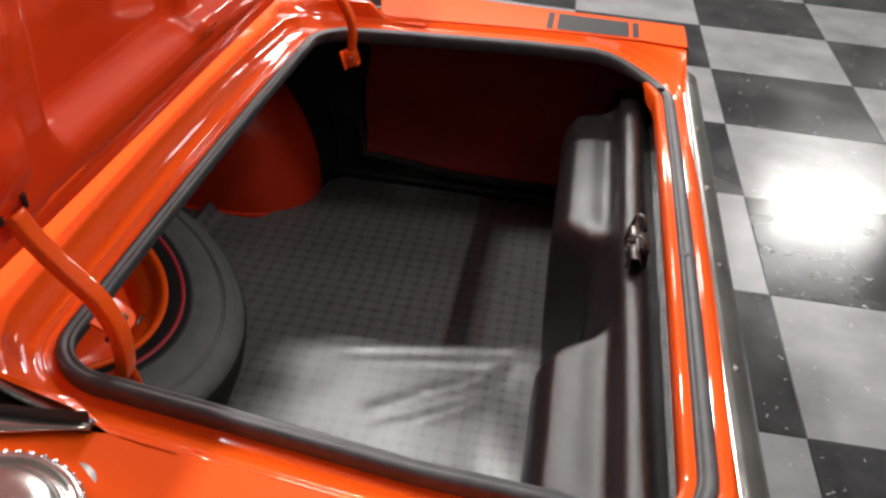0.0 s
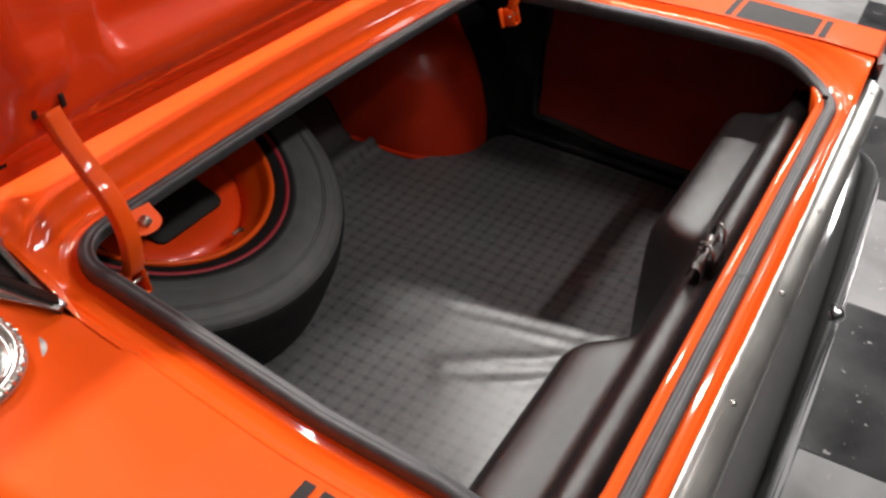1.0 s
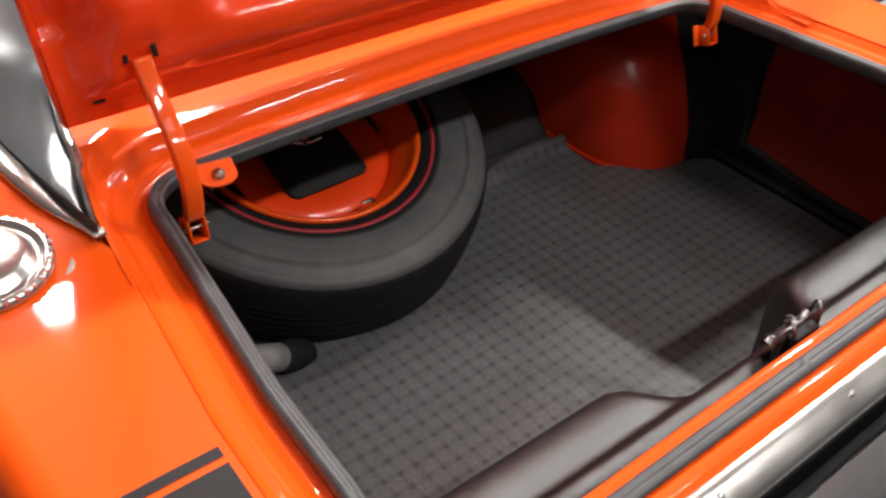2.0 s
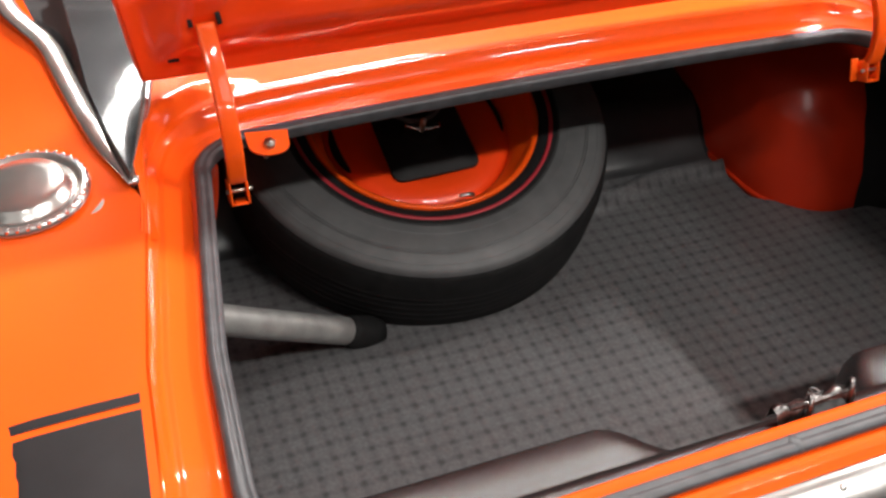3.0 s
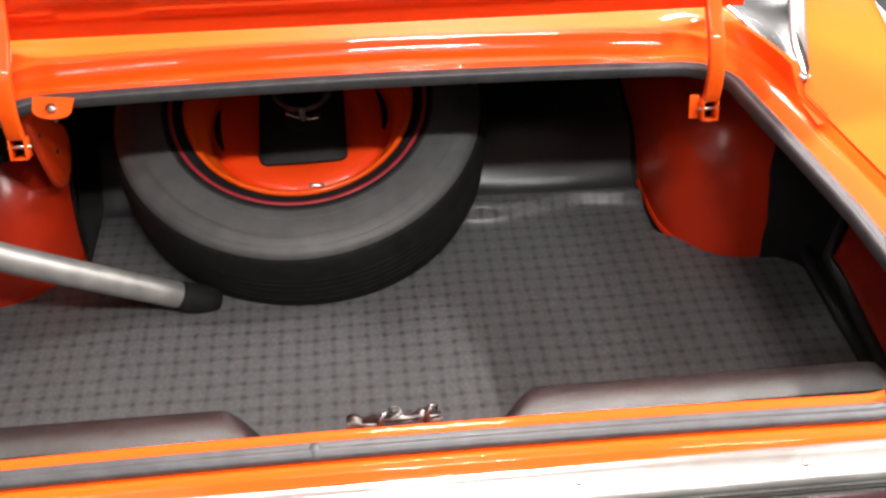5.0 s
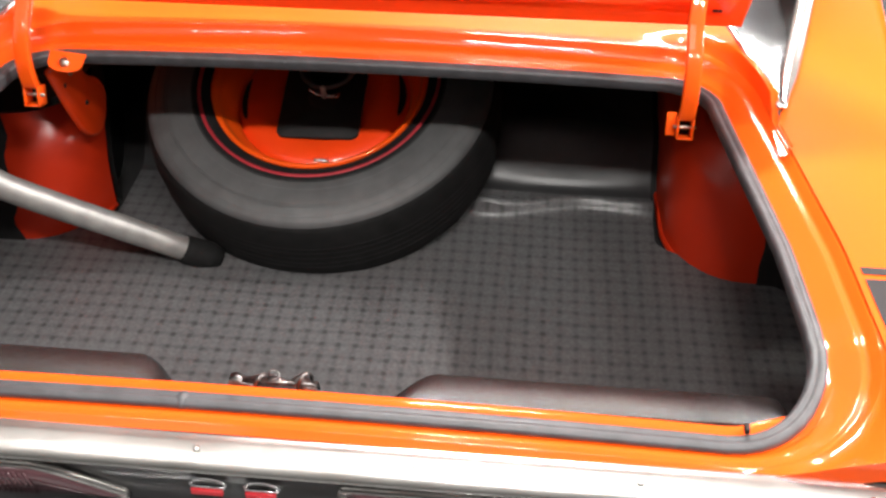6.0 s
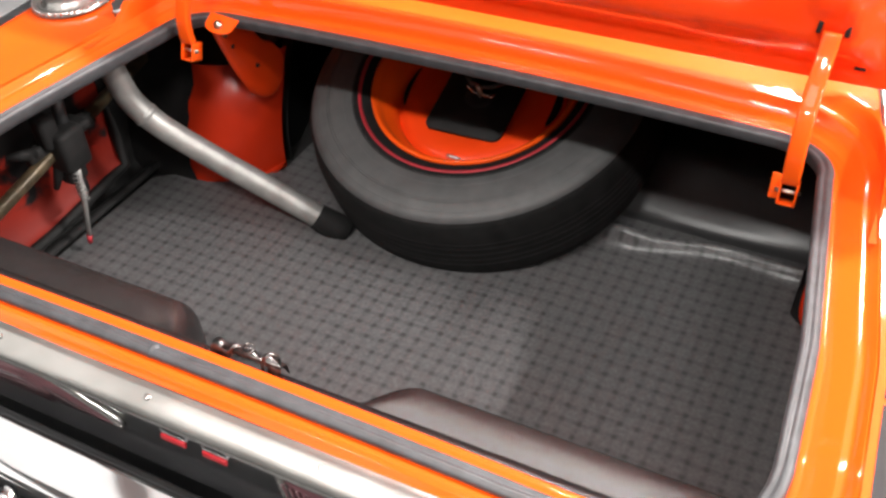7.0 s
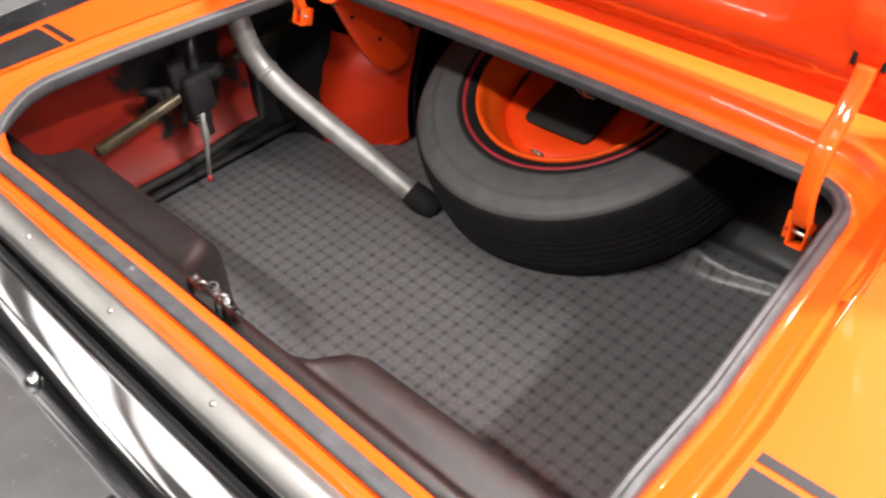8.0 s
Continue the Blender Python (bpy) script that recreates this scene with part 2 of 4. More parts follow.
def part(name, bm, material, parent, label="", smooth=True):
    """Links a bmesh as one mesh object under parent."""
    me = bpy.data.meshes.new(name)
    bmesh.ops.recalc_face_normals(bm, faces=bm.faces[:])
    bm.to_mesh(me)
    bm.free()
    if smooth:
        for p in me.polygons:
            p.use_smooth = True
    for one in material if isinstance(material, (list, tuple)) else [material]:
        me.materials.append(one)
    ob = new(name, me)
    ob.parent = parent
    if label:
        ob["label"] = label
    return ob


def thing(name, label, category, group="", kind="", at=(0, 0, 0)):
    ob = new(name)
    ob.empty_display_size = 0.05
    ob.location = at
    return tagged(ob, label, category, group, kind)


def sheet(rows, closed_u=False, closed_v=False, bm=None, mat_index=0):
    """A bmesh skin over rows of points."""
    bm = bm or bmesh.new()
    vs = [[bm.verts.new(p) for p in row] for row in rows]
    m, n = len(vs), len(vs[0])
    for i in range(m if closed_v else m - 1):
        for j in range(n if closed_u else n - 1):
            q = [vs[i][j], vs[i][(j + 1) % n], vs[(i + 1) % m][(j + 1) % n], vs[(i + 1) % m][j]]
            try:
                f = bm.faces.new(q)
                f.material_index = mat_index
            except ValueError:
                pass
    return bm


def tube(points, radius, n=10, bm=None, flat=1.0, up=(0, 0, 1), closed=False, power=1.0):
    """A round or flattened bar along points. flat scales the section across up."""
    bm = bm or bmesh.new()
    pts = [Vector(p) for p in points]
    rows = []
    for i, p in enumerate(pts):
        a = pts[i - 1] if i or closed else p
        b = pts[(i + 1) % len(pts)] if i < len(pts) - 1 or closed else p
        d = (b - a).normalized()
        s = d.cross(Vector(up))
        if s.length < 1e-4:
            s = d.cross(Vector((1, 0, 0)))
        s.normalize()
        u = s.cross(d).normalized()
        r = radius[i] if isinstance(radius, (list, tuple)) else radius
        row = []
        for k in range(n):
            c, q = math.cos(2 * math.pi * k / n), math.sin(2 * math.pi * k / n)
            c, q = math.copysign(abs(c) ** power, c), math.copysign(abs(q) ** power, q)
            row.append(p + s * (r * c) + u * (r * flat * q))
        rows.append(row)
    sheet(rows, closed_u=True, closed_v=closed, bm=bm)
    if not closed:
        bm.verts.ensure_lookup_table()
        total = len(bm.verts)
        first = [bm.verts[total - len(rows) * n + k] for k in range(n)]
        last = [bm.verts[total - n + k] for k in range(n)]
        bm.faces.new(first[::-1])
        bm.faces.new(last)
    return bm


def smooth_line(points, steps=8):
    """Catmull-Rom through points."""
    pts = [Vector(p) for p in points]
    ext = [2 * pts[0] - pts[1]] + pts + [2 * pts[-1] - pts[-2]]
    out = []
    for i in range(1, len(ext) - 2):
        p0, p1, p2, p3 = ext[i - 1:i + 3]
        for k in range(steps):
            t = k / steps
            out.append(0.5 * ((2 * p1) + (p2 - p0) * t + (2 * p0 - 5 * p1 + 4 * p2 - p3) * t * t + (3 * p1 - p0 - 3 * p2 + p3) * t ** 3))
    return out + [pts[-1]]


def block(cx, cy, cz, sx, sy, sz, bevel=0.003, bm=None, m=None, seg=2):
    """A box with rounded edges."""
    tmp = bmesh.new()
    bmesh.ops.create_cube(tmp, size=1.0)
    bmesh.ops.scale(tmp, vec=(sx, sy, sz), verts=tmp.verts)
    if bevel:
        bmesh.ops.bevel(tmp, geom=tmp.edges[:], offset=bevel, segments=seg, affect="EDGES", profile=0.5)
    bmesh.ops.translate(tmp, vec=(cx, cy, cz), verts=tmp.verts)
    if m is not None:
        bmesh.ops.transform(tmp, matrix=m, verts=tmp.verts)
    if bm is None:
        return tmp
    me = bpy.data.meshes.new("tmp")
    tmp.to_mesh(me)
    tmp.free()
    bm.from_mesh(me)
    bpy.data.meshes.remove(me)
    return bm


def lathe(profile, m, n=64, bm=None):
    """A turned shape: profile of (radius, height), turned about the z axis of m."""
    rows = []
    for r, hgt in profile:
        rows.append([m @ Vector((r * math.cos(2 * math.pi * k / n), r * math.sin(2 * math.pi * k / n), hgt)) for k in range(n)])
    return sheet(rows, closed_u=True, bm=bm)


def rounded_plate(m, w, d, r, z0, z1):
    """A flat plate with rounded corners."""
    pts = []
    for cx, cy, a0 in ((1, 1, 0), (-1, 1, 90), (-1, -1, 180), (1, -1, 270)):
        for k in range(6):
            a = radians(a0 + 18 * k)
            pts.append((cx * (w / 2 - r) + r * math.cos(a), cy * (d / 2 - r) + r * math.sin(a)))
    rows = [[m @ Vector((x * f, y * f, z)) for x, y in pts] for f, z in ((0.01, z0), (1.0, z0), (1.0, z1 - 0.001), (0.985, z1), (0.01, z1))]
    return sheet(rows, closed_u=True)


# ---- the room ----
def showroom():
    floor = tagged(thing("floor", "glossy light grey and charcoal checkered tile floor", "floor", kind="structure"))
    bed = block(0, 0, -0.03, 24, 24, 0.05, 0)
    part("floor_bed", bed, GROUT, floor, smooth=False)
    room = (("wall_north", 0, 12.05, 24.2, 0.1), ("wall_south", 0, -12.05, 24.2, 0.1), ("wall_east", 12.05, 0, 0.1, 24), ("wall_west", -12.05, 0, 0.1, 24))
    for name, x, y, sx, sy in room:
        w = part(name, block(x, y, CEILING / 2, sx, sy, CEILING, 0), WALL_PAINT, None, smooth=False)
        tagged(w, "plain grey showroom wall, unseen", "wall", kind="structure")
    c = part("ceiling", block(0, 0, CEILING + 0.05, 24.2, 24.2, 0.1, 0), CEIL_PAINT, None, smooth=False)
    tagged(c, "plain white showroom ceiling", "ceiling", kind="structure")
    return floor


floor = showroom()

# ---- the car ----
car = thing("car", "bright orange coupe with black tail stripes and an open trunk", "car")

FRONT_Y, REAR_Y = 0.062, -0.552


def half_width(y):
    return 0.507 + (0.030 - max(y, -0.30)) * 0.15 + (-0.30 - min(y, -0.30)) * 0.07


def base_z(x, y):
    return 0.827 - 0.010 * (x / 0.5) ** 2 * (1 - ss(-0.575, -0.42, y)) + 0.028 * ss(-0.575, -0.42, y) + (0.010 * (1 - (x / 0.53) ** 2) - 0.003) * ss(-0.2, 0.06, y)


def opening_loop():
    """The edge of the trunk opening, seen from above: points and outward directions, starting behind on the right and going round by the front."""
    out = []

    def corner(cx, cy, r, a0, a1, n):
        for k in range(n + 1):
            a = radians(lerp(a0, a1, k / n))
            out.append((cx + r * math.cos(a), cy + r * math.sin(a), math.cos(a), math.sin(a)))

    rf, rr = 0.065, 0.095
    for s in (1, -1):
        pts = []
        xr, xf = half_width(REAR_Y + rr), half_width(FRONT_Y - rf)
        for k in range(14):
            pts.append((lerp(0, xr - rr, k / 14), REAR_Y, 0, -1))
        for k in range(11):
            a = radians(lerp(-90, 0, k / 10))
            pts.append((xr - rr + rr * math.cos(a), REAR_Y + rr + rr * math.sin(a), math.cos(a), math.sin(a)))
        for k in range(1, 14):
            y = lerp(REAR_Y + rr, FRONT_Y - rf, k / 14)
            pts.append((half_width(y), y, 1, 0))
        for k in range(11):
            a = radians(lerp(0, 90, k / 10))
            pts.append((xf - rf + rf * math.cos(a), FRONT_Y - rf + rf * math.sin(a), math.cos(a), math.sin(a)))
        for k in range(1, 15):
            pts.append((lerp(xf - rf, 0, k / 14), FRONT_Y, 0, 1))
        if s == 1:
            out += pts
        else:
            out += [(-x, y, -nx, ny) for x, y, nx, ny in pts[::-1][1:-1]]
    return out


LOOP = opening_loop()


def ring(front, side, rear):
    """One line round the opening: (outward offset, rise) for the front, side and rear edges, blended round the corners."""
    row = []
    for x, y, nx, ny in LOOP:
        wf, wr, ws = max(0, ny) ** 2, max(0, -ny) ** 2, nx * nx
        bow = 1 + 0.45 * max(0.0, 1 - (x / 0.53) ** 2)   # the crest of the front face bows forward
        off = wf * (front[0] if front[0] < 0.036 else 0.036 + (front[0] - 0.036) * bow) + ws * side[0] + wr * rear[0]
        dz = wf * front[1] + ws * side[1] + wr * rear[1]
        row.append((x + nx * off, y + ny * off, base_z(x, y) + dz))
    return row


def same(a, b):
    return ring((a, b), (a, b), (a, b))


STEP = ring((0.066, 0.0228), (0.071, 0.008), (0.045, -0.010))


def lip(off, dz):
    """The inner lip stands free of the seal along the rear edge alone."""
    row = []
    for x, y, nx, ny in LOOP:
        w = ss(0.55, 0.93, -ny)
        o = lerp(0.006, off, w)
        row.append((x + nx * o, y + ny * o, base_z(x, y) + lerp(-0.003, dz, w)))
    return row


def spread(points, n):
    """n points at even steps along a broken line."""
    pts = [Vector((a, b, 0)) for a, b in points]
    acc = [0.0]
    for a, b in zip(pts, pts[1:]):
        acc.append(acc[-1] + (b - a).length)
    out = []
    for k in range(n):
        d = acc[-1] * k / (n - 1)
        i = max(0, min(len(pts) - 2, sum(1 for v in acc if v <= d) - 1))
        p = pts[i].lerp(pts[i + 1], (d - acc[i]) / max(1e-9, acc[i + 1] - acc[i]))
        out.append((p.x, p.y))
    return out


# hollow front face with two fine ridges, side gutter, plain rear strip
front_face = [(0.026, -0.0060), (0.0285, -0.0058), (0.0292, -0.0045), (0.0300, -0.0035), (0.0325, -0.0033), (0.0332, -0.0022), (0.0340, -0.0014), (0.0365, -0.0010), (0.0400, -0.0002), (0.0435, 0.0012),
              (0.0470, 0.0032), (0.0500, 0.0056), (0.0527, 0.0086), (0.0550, 0.0120), (0.0568, 0.0156), (0.0582, 0.0190), (0.0590, 0.0210), (0.0597, 0.0221), (0.0606, 0.0226), (0.0620, 0.0227)]
side_face = spread([(0.026, -0.0155), (0.036, -0.0110), (0.046, -0.0060), (0.0545, -0.0018), (0.0585, -0.0030), (0.0615, -0.0018), (0.067, 0.004)], len(front_face))
rear_face = spread([(0.0255, -0.003), (0.031, -0.002), (0.037, -0.004), (0.042, -0.008)], len(front_face))
rows = [lip(-0.010, -0.030), lip(-0.012, -0.010), lip(-0.011, 0.001), lip(-0.008, 0.004), lip(-0.002, 0.003), same(0.008, -0.001), ring((0.024, -0.004), (0.023, -0.016), (0.024, -0.004))]
rows += [ring(a, b, c) for a, b, c in zip(front_face, side_face, rear_face)] + [STEP]
part("opening_flange", sheet(rows, closed_u=True), ORANGE, car)

# rubber seal
seal = []
for k in range(28):
    a = 2 * math.pi * k / 28
    groove = 1 - 0.42 * math.exp(-((a - 1.75) / 0.22) ** 2)
    up, down = 0.0078 * groove * max(0, math.sin(a)) ** 0.8, 0.016 * max(0, -math.sin(a)) ** 0.8
    seal.append(ring((0.0080 + 0.0090 * math.cos(a), 0.8 * up - down - 0.003), (0.0080 + 0.0100 * math.cos(a), up - 1.2 * down), (0.0125 + 0.0105 * math.cos(a), 0.85 * up - 0.3 * down)))
part("weatherstrip", sheet(seal, closed_u=True, closed_v=True), RUBBER, car, "grey rubber weatherstrip")

joint = []
for x in (-0.088, -0.084, -0.078, -0.074):
    grow = 1.0 if x in (-0.084, -0.078) else 0.6
    joint.append([(x, REAR_Y - 0.0125 + grow * 0.0112 * math.cos(a), base_z(x, REAR_Y) + grow * (0.0072 if math.sin(a) > 0 else 0.006) * math.sin(a)) for a in [2 * math.pi * k / 12 for k in range(12)]])
part("seal_joint", sheet(joint, closed_u=True), RUBBER, car)
N = len(LOOP)
TIP_Y = -0.022


def quarter_edge(y):
    """The straight inner edge of the right quarter panel beside the trunk opening."""
    return half_width(y) + 0.074


def quarter_rows(s):
    """Sections across a quarter panel from its inner edge outwards. s: 1 right, -1 left."""
    sections = [(quarter_edge(y), y, 0.865 - 0.004 * (1 - ss(-0.60, -0.5, y))) for y in [lerp(-0.597, -0.05, k / 30) for k in range(31)]]
    trim = smooth_line([(0.600, -0.022, 0.869), (0.622, 0.06, 0.876), (0.640, 0.13, 0.896), (0.657, 0.20, 0.932), (0.69, 0.34, 1.02), (0.70, 0.62, 1.2)], 5)
    sections += [tuple(p) for p in trim]
    out = []
    for x, y, z in sections:
        pil = max(0, z - 0.869)
        ox, oz = 0.775 - 0.2 * pil, 0.862 + pil * 0.85
        row = []
        for k in range(13):
            u = k / 12
            row.append((lerp(x, ox, u), y, lerp(z, oz, u) + 0.006 * u * (1 - u)))
        row += [(ox + 0.013, y, oz - 0.008), (ox + 0.023, y, oz - 0.024), (ox + 0.031, y, oz - 0.048), (0.818, y, 0.76), (0.84, y, 0.68), (0.845, y, 0.58), (0.82, y, 0.47), (0.78, y, 0.36)]
        out.append([(s * a, b, c) for a, b, c in row])
    return out


for s in (1, -1):
    q = quarter_rows(s)
    bm = sheet(q)
    # the closed tail end of the panel
    tail = [p for p in q[0]]
    bm = sheet([tail, [(p[0], p[1] - 0.004, p[2] - 0.003) for p in tail], [(p[0], p[1] - 0.006, p[2] - 0.010) for p in tail], [(lerp(p[0], s * 0.6, 0.05), p[1] - 0.003, p[2] - 0.055) for p in tail]], bm=bm)
    # strip between the opening's flange and the panel edge
    fill = []
    for x, y, z in STEP[14:N // 2]:
        if y > -0.02:
            break
        ye = min(y, -0.03)
        xe, ze = quarter_edge(ye), 0.861 - 0.004 * (1 - ss(-0.60, -0.5, y))
        fill.append([(s * lerp(x, xe, f), lerp(y, ye, f), lerp(z, ze, f * f * (3 - 2 * f))) for f in (0, 0.2, 0.4, 0.6, 0.8, 0.97)] + [(s * xe, ye, lerp(ze, ze - 0.003, ss(-0.10, -0.22, y))), (s * (xe + 0.003), ye, ze + 0.004)])
    sheet(fill, bm=bm)
    sheet([[(p[0], p[1], p[2] - d) for p in fill[0]] for d in (0, 0.03)], bm=bm)
    part("quarter_panel", bm, ORANGE, car)

    def on_quarter(y, u0, u1, lift=0.0012, n=14):
        """A line across the quarter panel at y, a little above the paint."""
        for i in range(len(q) - 1):
            if q[i][0][1] <= y <= q[i + 1][0][1]:
                f = (y - q[i][0][1]) / max(1e-6, q[i + 1][0][1] - q[i][0][1])
                line = [Vector(a).lerp(Vector(b), f) for a, b in zip(q[i], q[i + 1])]
                break
        acc = [0.0]
        for a, b in zip(line, line[1:]):
            acc.append(acc[-1] + (b - a).length)
        res = []
        for k in range(n + 1):
            d = lerp(u0, u1, k / n) * acc[-1]
            for j in range(len(line) - 1):
                if acc[j] <= d <= acc[j + 1] + 1e-9:
                    g = (d - acc[j]) / max(1e-9, acc[j + 1] - acc[j])
                    p = line[j].lerp(line[j + 1], g)
                    t = line[j + 1] - line[j]
                    nn = Vector((-t.z, 0, t.x)).normalized() * (1 if s > 0 else -1)
                    if nn.z < 0 and j < 12:
                        nn = -nn
                    res.append(p + nn * lift)
                    break
        return res

    for y0, y1 in ((-0.345, -0.333), (-0.489, -0.353), (-0.508, -0.496)):
        ys = [lerp(y0, y1, k / 6) for k in range(7)]
        part("tail_stripe", sheet([on_quarter(y, 0.012, 0.98) for y in ys]), BLACK_STRIPE, car, "black tail stripe")

# panel between opening and rear window
front_part = [p for i, p in enumerate(STEP) if p[1] >= TIP_Y - 0.10]
order = sorted(front_part, key=lambda p: (-1 if p[0] > 0 else 1) * (2 - p[1]) if abs(p[0]) > 0.5 else -p[0])
dutch_rows = []
for x, y, z in order:
    u = max(-1.0, min(1.0, x / 0.56))
    tx = 0.50 * u
    ty = 0.40 - 0.06 * u * u
    if abs(x) > 0.53:
        k = ss(0.0, 0.09, 0.075 - y)
        tx = math.copysign(lerp(0.50, 0.600, k), x)
        ty = lerp(0.34, -0.022, k)
        if y < TIP_Y:
            tx, ty = math.copysign(quarter_edge(y) + 0.004, x), y
    corner = ss(0.40, 0.52, abs(x)) * (1 if y >= TIP_Y else 0)
    tz = lerp(0.884, 0.889, corner) if y >= TIP_Y else 0.866
    row = []
    for f in (0, 0.008, 0.015, 0.02, 0.025, 0.05, 0.08, 0.12, 0.16, 0.18, 0.25, 0.35, 0.6, 1.0):
        row.append((lerp(x, tx, f), lerp(y, ty, f), lerp(z, tz, max(ss(0.3, 0.9, f), corner * ss(0.0, 0.14, f))) + 0.0003 * ss(0, 0.03, f)))
    dutch_rows.append(row)
bm = sheet(dutch_rows)
for s in (1, -1):
    # closes the joint between deck and quarter panel under the window's tip
    sheet([[(s * 0.587, y, 0.8585), (s * 0.600, y, 0.8605), (s * 0.640, y, 0.8605)] for y in (-0.11, -0.06, -0.02, 0.02)], bm=bm)
part("deck_panel", bm, ORANGE, car)

part("lip_notch", block(0.494, -0.5505, 0.831, 0.005, 0.010, 0.007, 0.001), SPLATTER, car, "small dark notch in the rear lip")

# ---- rear of the car ----
# chrome moulding along the rear edge, bent over the edge
prof = [(-0.594, 0.8160), (-0.597, 0.8175), (-0.606, 0.8141), (-0.616, 0.8092), (-0.623, 0.8050), (-0.6275, 0.8012), (-0.6297, 0.7980), (-0.6300, 0.7950), (-0.626, 0.7920), (-0.600, 0.7910)]
xs = [lerp(-0.66, 0.66, k / 40) for k in range(41)]
part("rear_moulding", sheet([[(x, y, z) for y, z in prof] for x in xs]), SATIN, car, "bright satin aluminium rear edge moulding")
for k in range(6):
    x = -0.50 + 0.222 * k
    m = Matrix.Translation((x, -0.612, 0.8117)) @ Euler((radians(26), 0, 0)).to_matrix().to_4x4()
    part("screw", lathe([(0.0001, 0.0022), (0.0024, 0.0020), (0.0036, 0.0012), (0.0040, -0.002)], m, 14), SATIN, car)

tail_prof = [(-0.612, 0.796), (-0.597, 0.790), (-0.590, 0.775), (-0.583, 0.720), (-0.572, 0.660), (-0.566, 0.630), (-0.580, 0.618), (-0.570, 0.600), (-0.555, 0.45), (-0.50, 0.36)]
part("tail_panel", sheet([[(x, y, z) for y, z in tail_prof] for x in (-0.80, -0.5, -0.2, 0.0, 0.2, 0.5, 0.80)]), BLACK_PANEL, car, "satin black tail panel")


def tail_y(z):
    for (y0, z0), (y1, z1) in zip(tail_prof, tail_prof[1:]):
        if z1 <= z <= z0:
            return lerp(y0, y1, (z0 - z) / (z0 - z1))
    return -0.58


def tail_lamp(s, inner_top, inner_low, outer):
    """A long lamp with a slanted inner end in a chrome bezel."""
    z1, z0 = 0.729, 0.675
    outline = []
    for x, z in ((inner_low, z0), (lerp(inner_low, inner_top, 0.35), z0 + 0.022), (lerp(inner_low, inner_top, 0.75), z1 - 0.008), (inner_top, z1), (outer, z1), (outer, z0)):
        outline.append(Vector((x, tail_y(z) - 0.004, z)))
    pts = []
    for i, p in enumerate(outline):
        q = outline[(i + 1) % len(outline)]
        for k in range(8):
            pts.append(p.lerp(q, k / 8))
    bez = part("lamp_bezel", tube(pts, 0.0075, 8, closed=True, flat=0.8, up=(0, -1, 0)), SATIN, car, "chrome tail lamp bezel")
    rows = []
    c = sum(outline, Vector()) / len(outline)
    for f, d in ((1.0, 0.0), (0.97, -0.005), (0.9, -0.009), (0.5, -0.011), (0.02, -0.011)):
        rows.append([c + Vector(((p.x - c.x) * f, 0, (p.z - c.z) * f)) + Vector((0, p.y - c.y + d, 0)) for p in pts])
    lens = part("lens", sheet(rows, closed_u=True), RED_LENS, bez, "dark red ribbed lamp lens")
    for k in range(60):
        x = lerp(outer + (0.006 if s < 0 else -0.006), inner_top, k / 60)
        part("lens_rib", tube([(x, tail_y(z0 + 0.004) - 0.0150, z0 + 0.004), (x, tail_y(z1 - 0.004) - 0.0150, z1 - 0.004)], 0.0018, 6), RED_LENS, lens)
    return bez


tail_lamp(-1, -0.262, -0.166, -0.64)
tail_lamp(1, 0.085, 0.078, 0.64)

# small raised badge: two chrome arches over red bars
yb = tail_y(0.705)
for cx, w in ((-0.066, 0.040), (-0.006, 0.038)):
    bow = [(cx + w * 0.5 * math.cos(a), yb - 0.008, 0.717 + 0.011 * math.sin(a)) for a in [math.pi * k / 14 for k in range(15)]]
    mark = part("badge", tube(bow, 0.0024, 8, up=(0, -1, 0)), CHROME, car, "chrome and red tail badge")
    part("badge_bar", block(cx, yb - 0.009, 0.7155, w, 0.004, 0.003, 0.001), CHROME, mark)
    part("badge_face", block(cx - 0.002, yb - 0.010, 0.707, w * 0.9, 0.004, 0.009, 0.001), BADGE_RED, mark)

# bumper: a rolled blade that wraps round the corners
bump_prof = [(0.020, 0.610), (0.008, 0.619), (0.002, 0.622), (-0.002, 0.6215), (-0.004, 0.6207), (-0.022, 0.6130), (-0.044, 0.6025), (-0.056, 0.5940), (-0.066, 0.5850), (-0.076, 0.5720), (-0.084, 0.5550), (-0.087, 0.5350), (-0.082, 0.5080), (-0.066, 0.4900), (-0.040, 0.4800), (-0.010, 0.4760)]
rows = []
for k in range(61):
    u = lerp(-1, 1, k / 60)
    x = 0.84 * math.sin(u * math.pi / 2) if abs(u) > 0.8 else 0.84 * u / 0.8 * math.sin(0.8 * math.pi / 2)
    yb = -0.612 + 0.020 * u * u + 0.16 * ss(0.84, 1.0, abs(u)) ** 2
    rows.append([(x * (1 - 0.02 * max(0, d)), yb + d, z) for d, z in bump_prof])
bumper = part("bumper", sheet(rows), CHROME, car, "polished chrome rear bumper")
for x in (-0.30, 0.30):
    m = Matrix.Translation((x, -0.686, 0.575)) @ Euler((radians(58), 0, 0)).to_matrix().to_4x4()
    part("bumper_bolt", lathe([(0.0001, 0.012), (0.007, 0.011), (0.012, 0.007), (0.014, 0.0), (0.018, -0.001)], m, 20), CHROME, bumper)

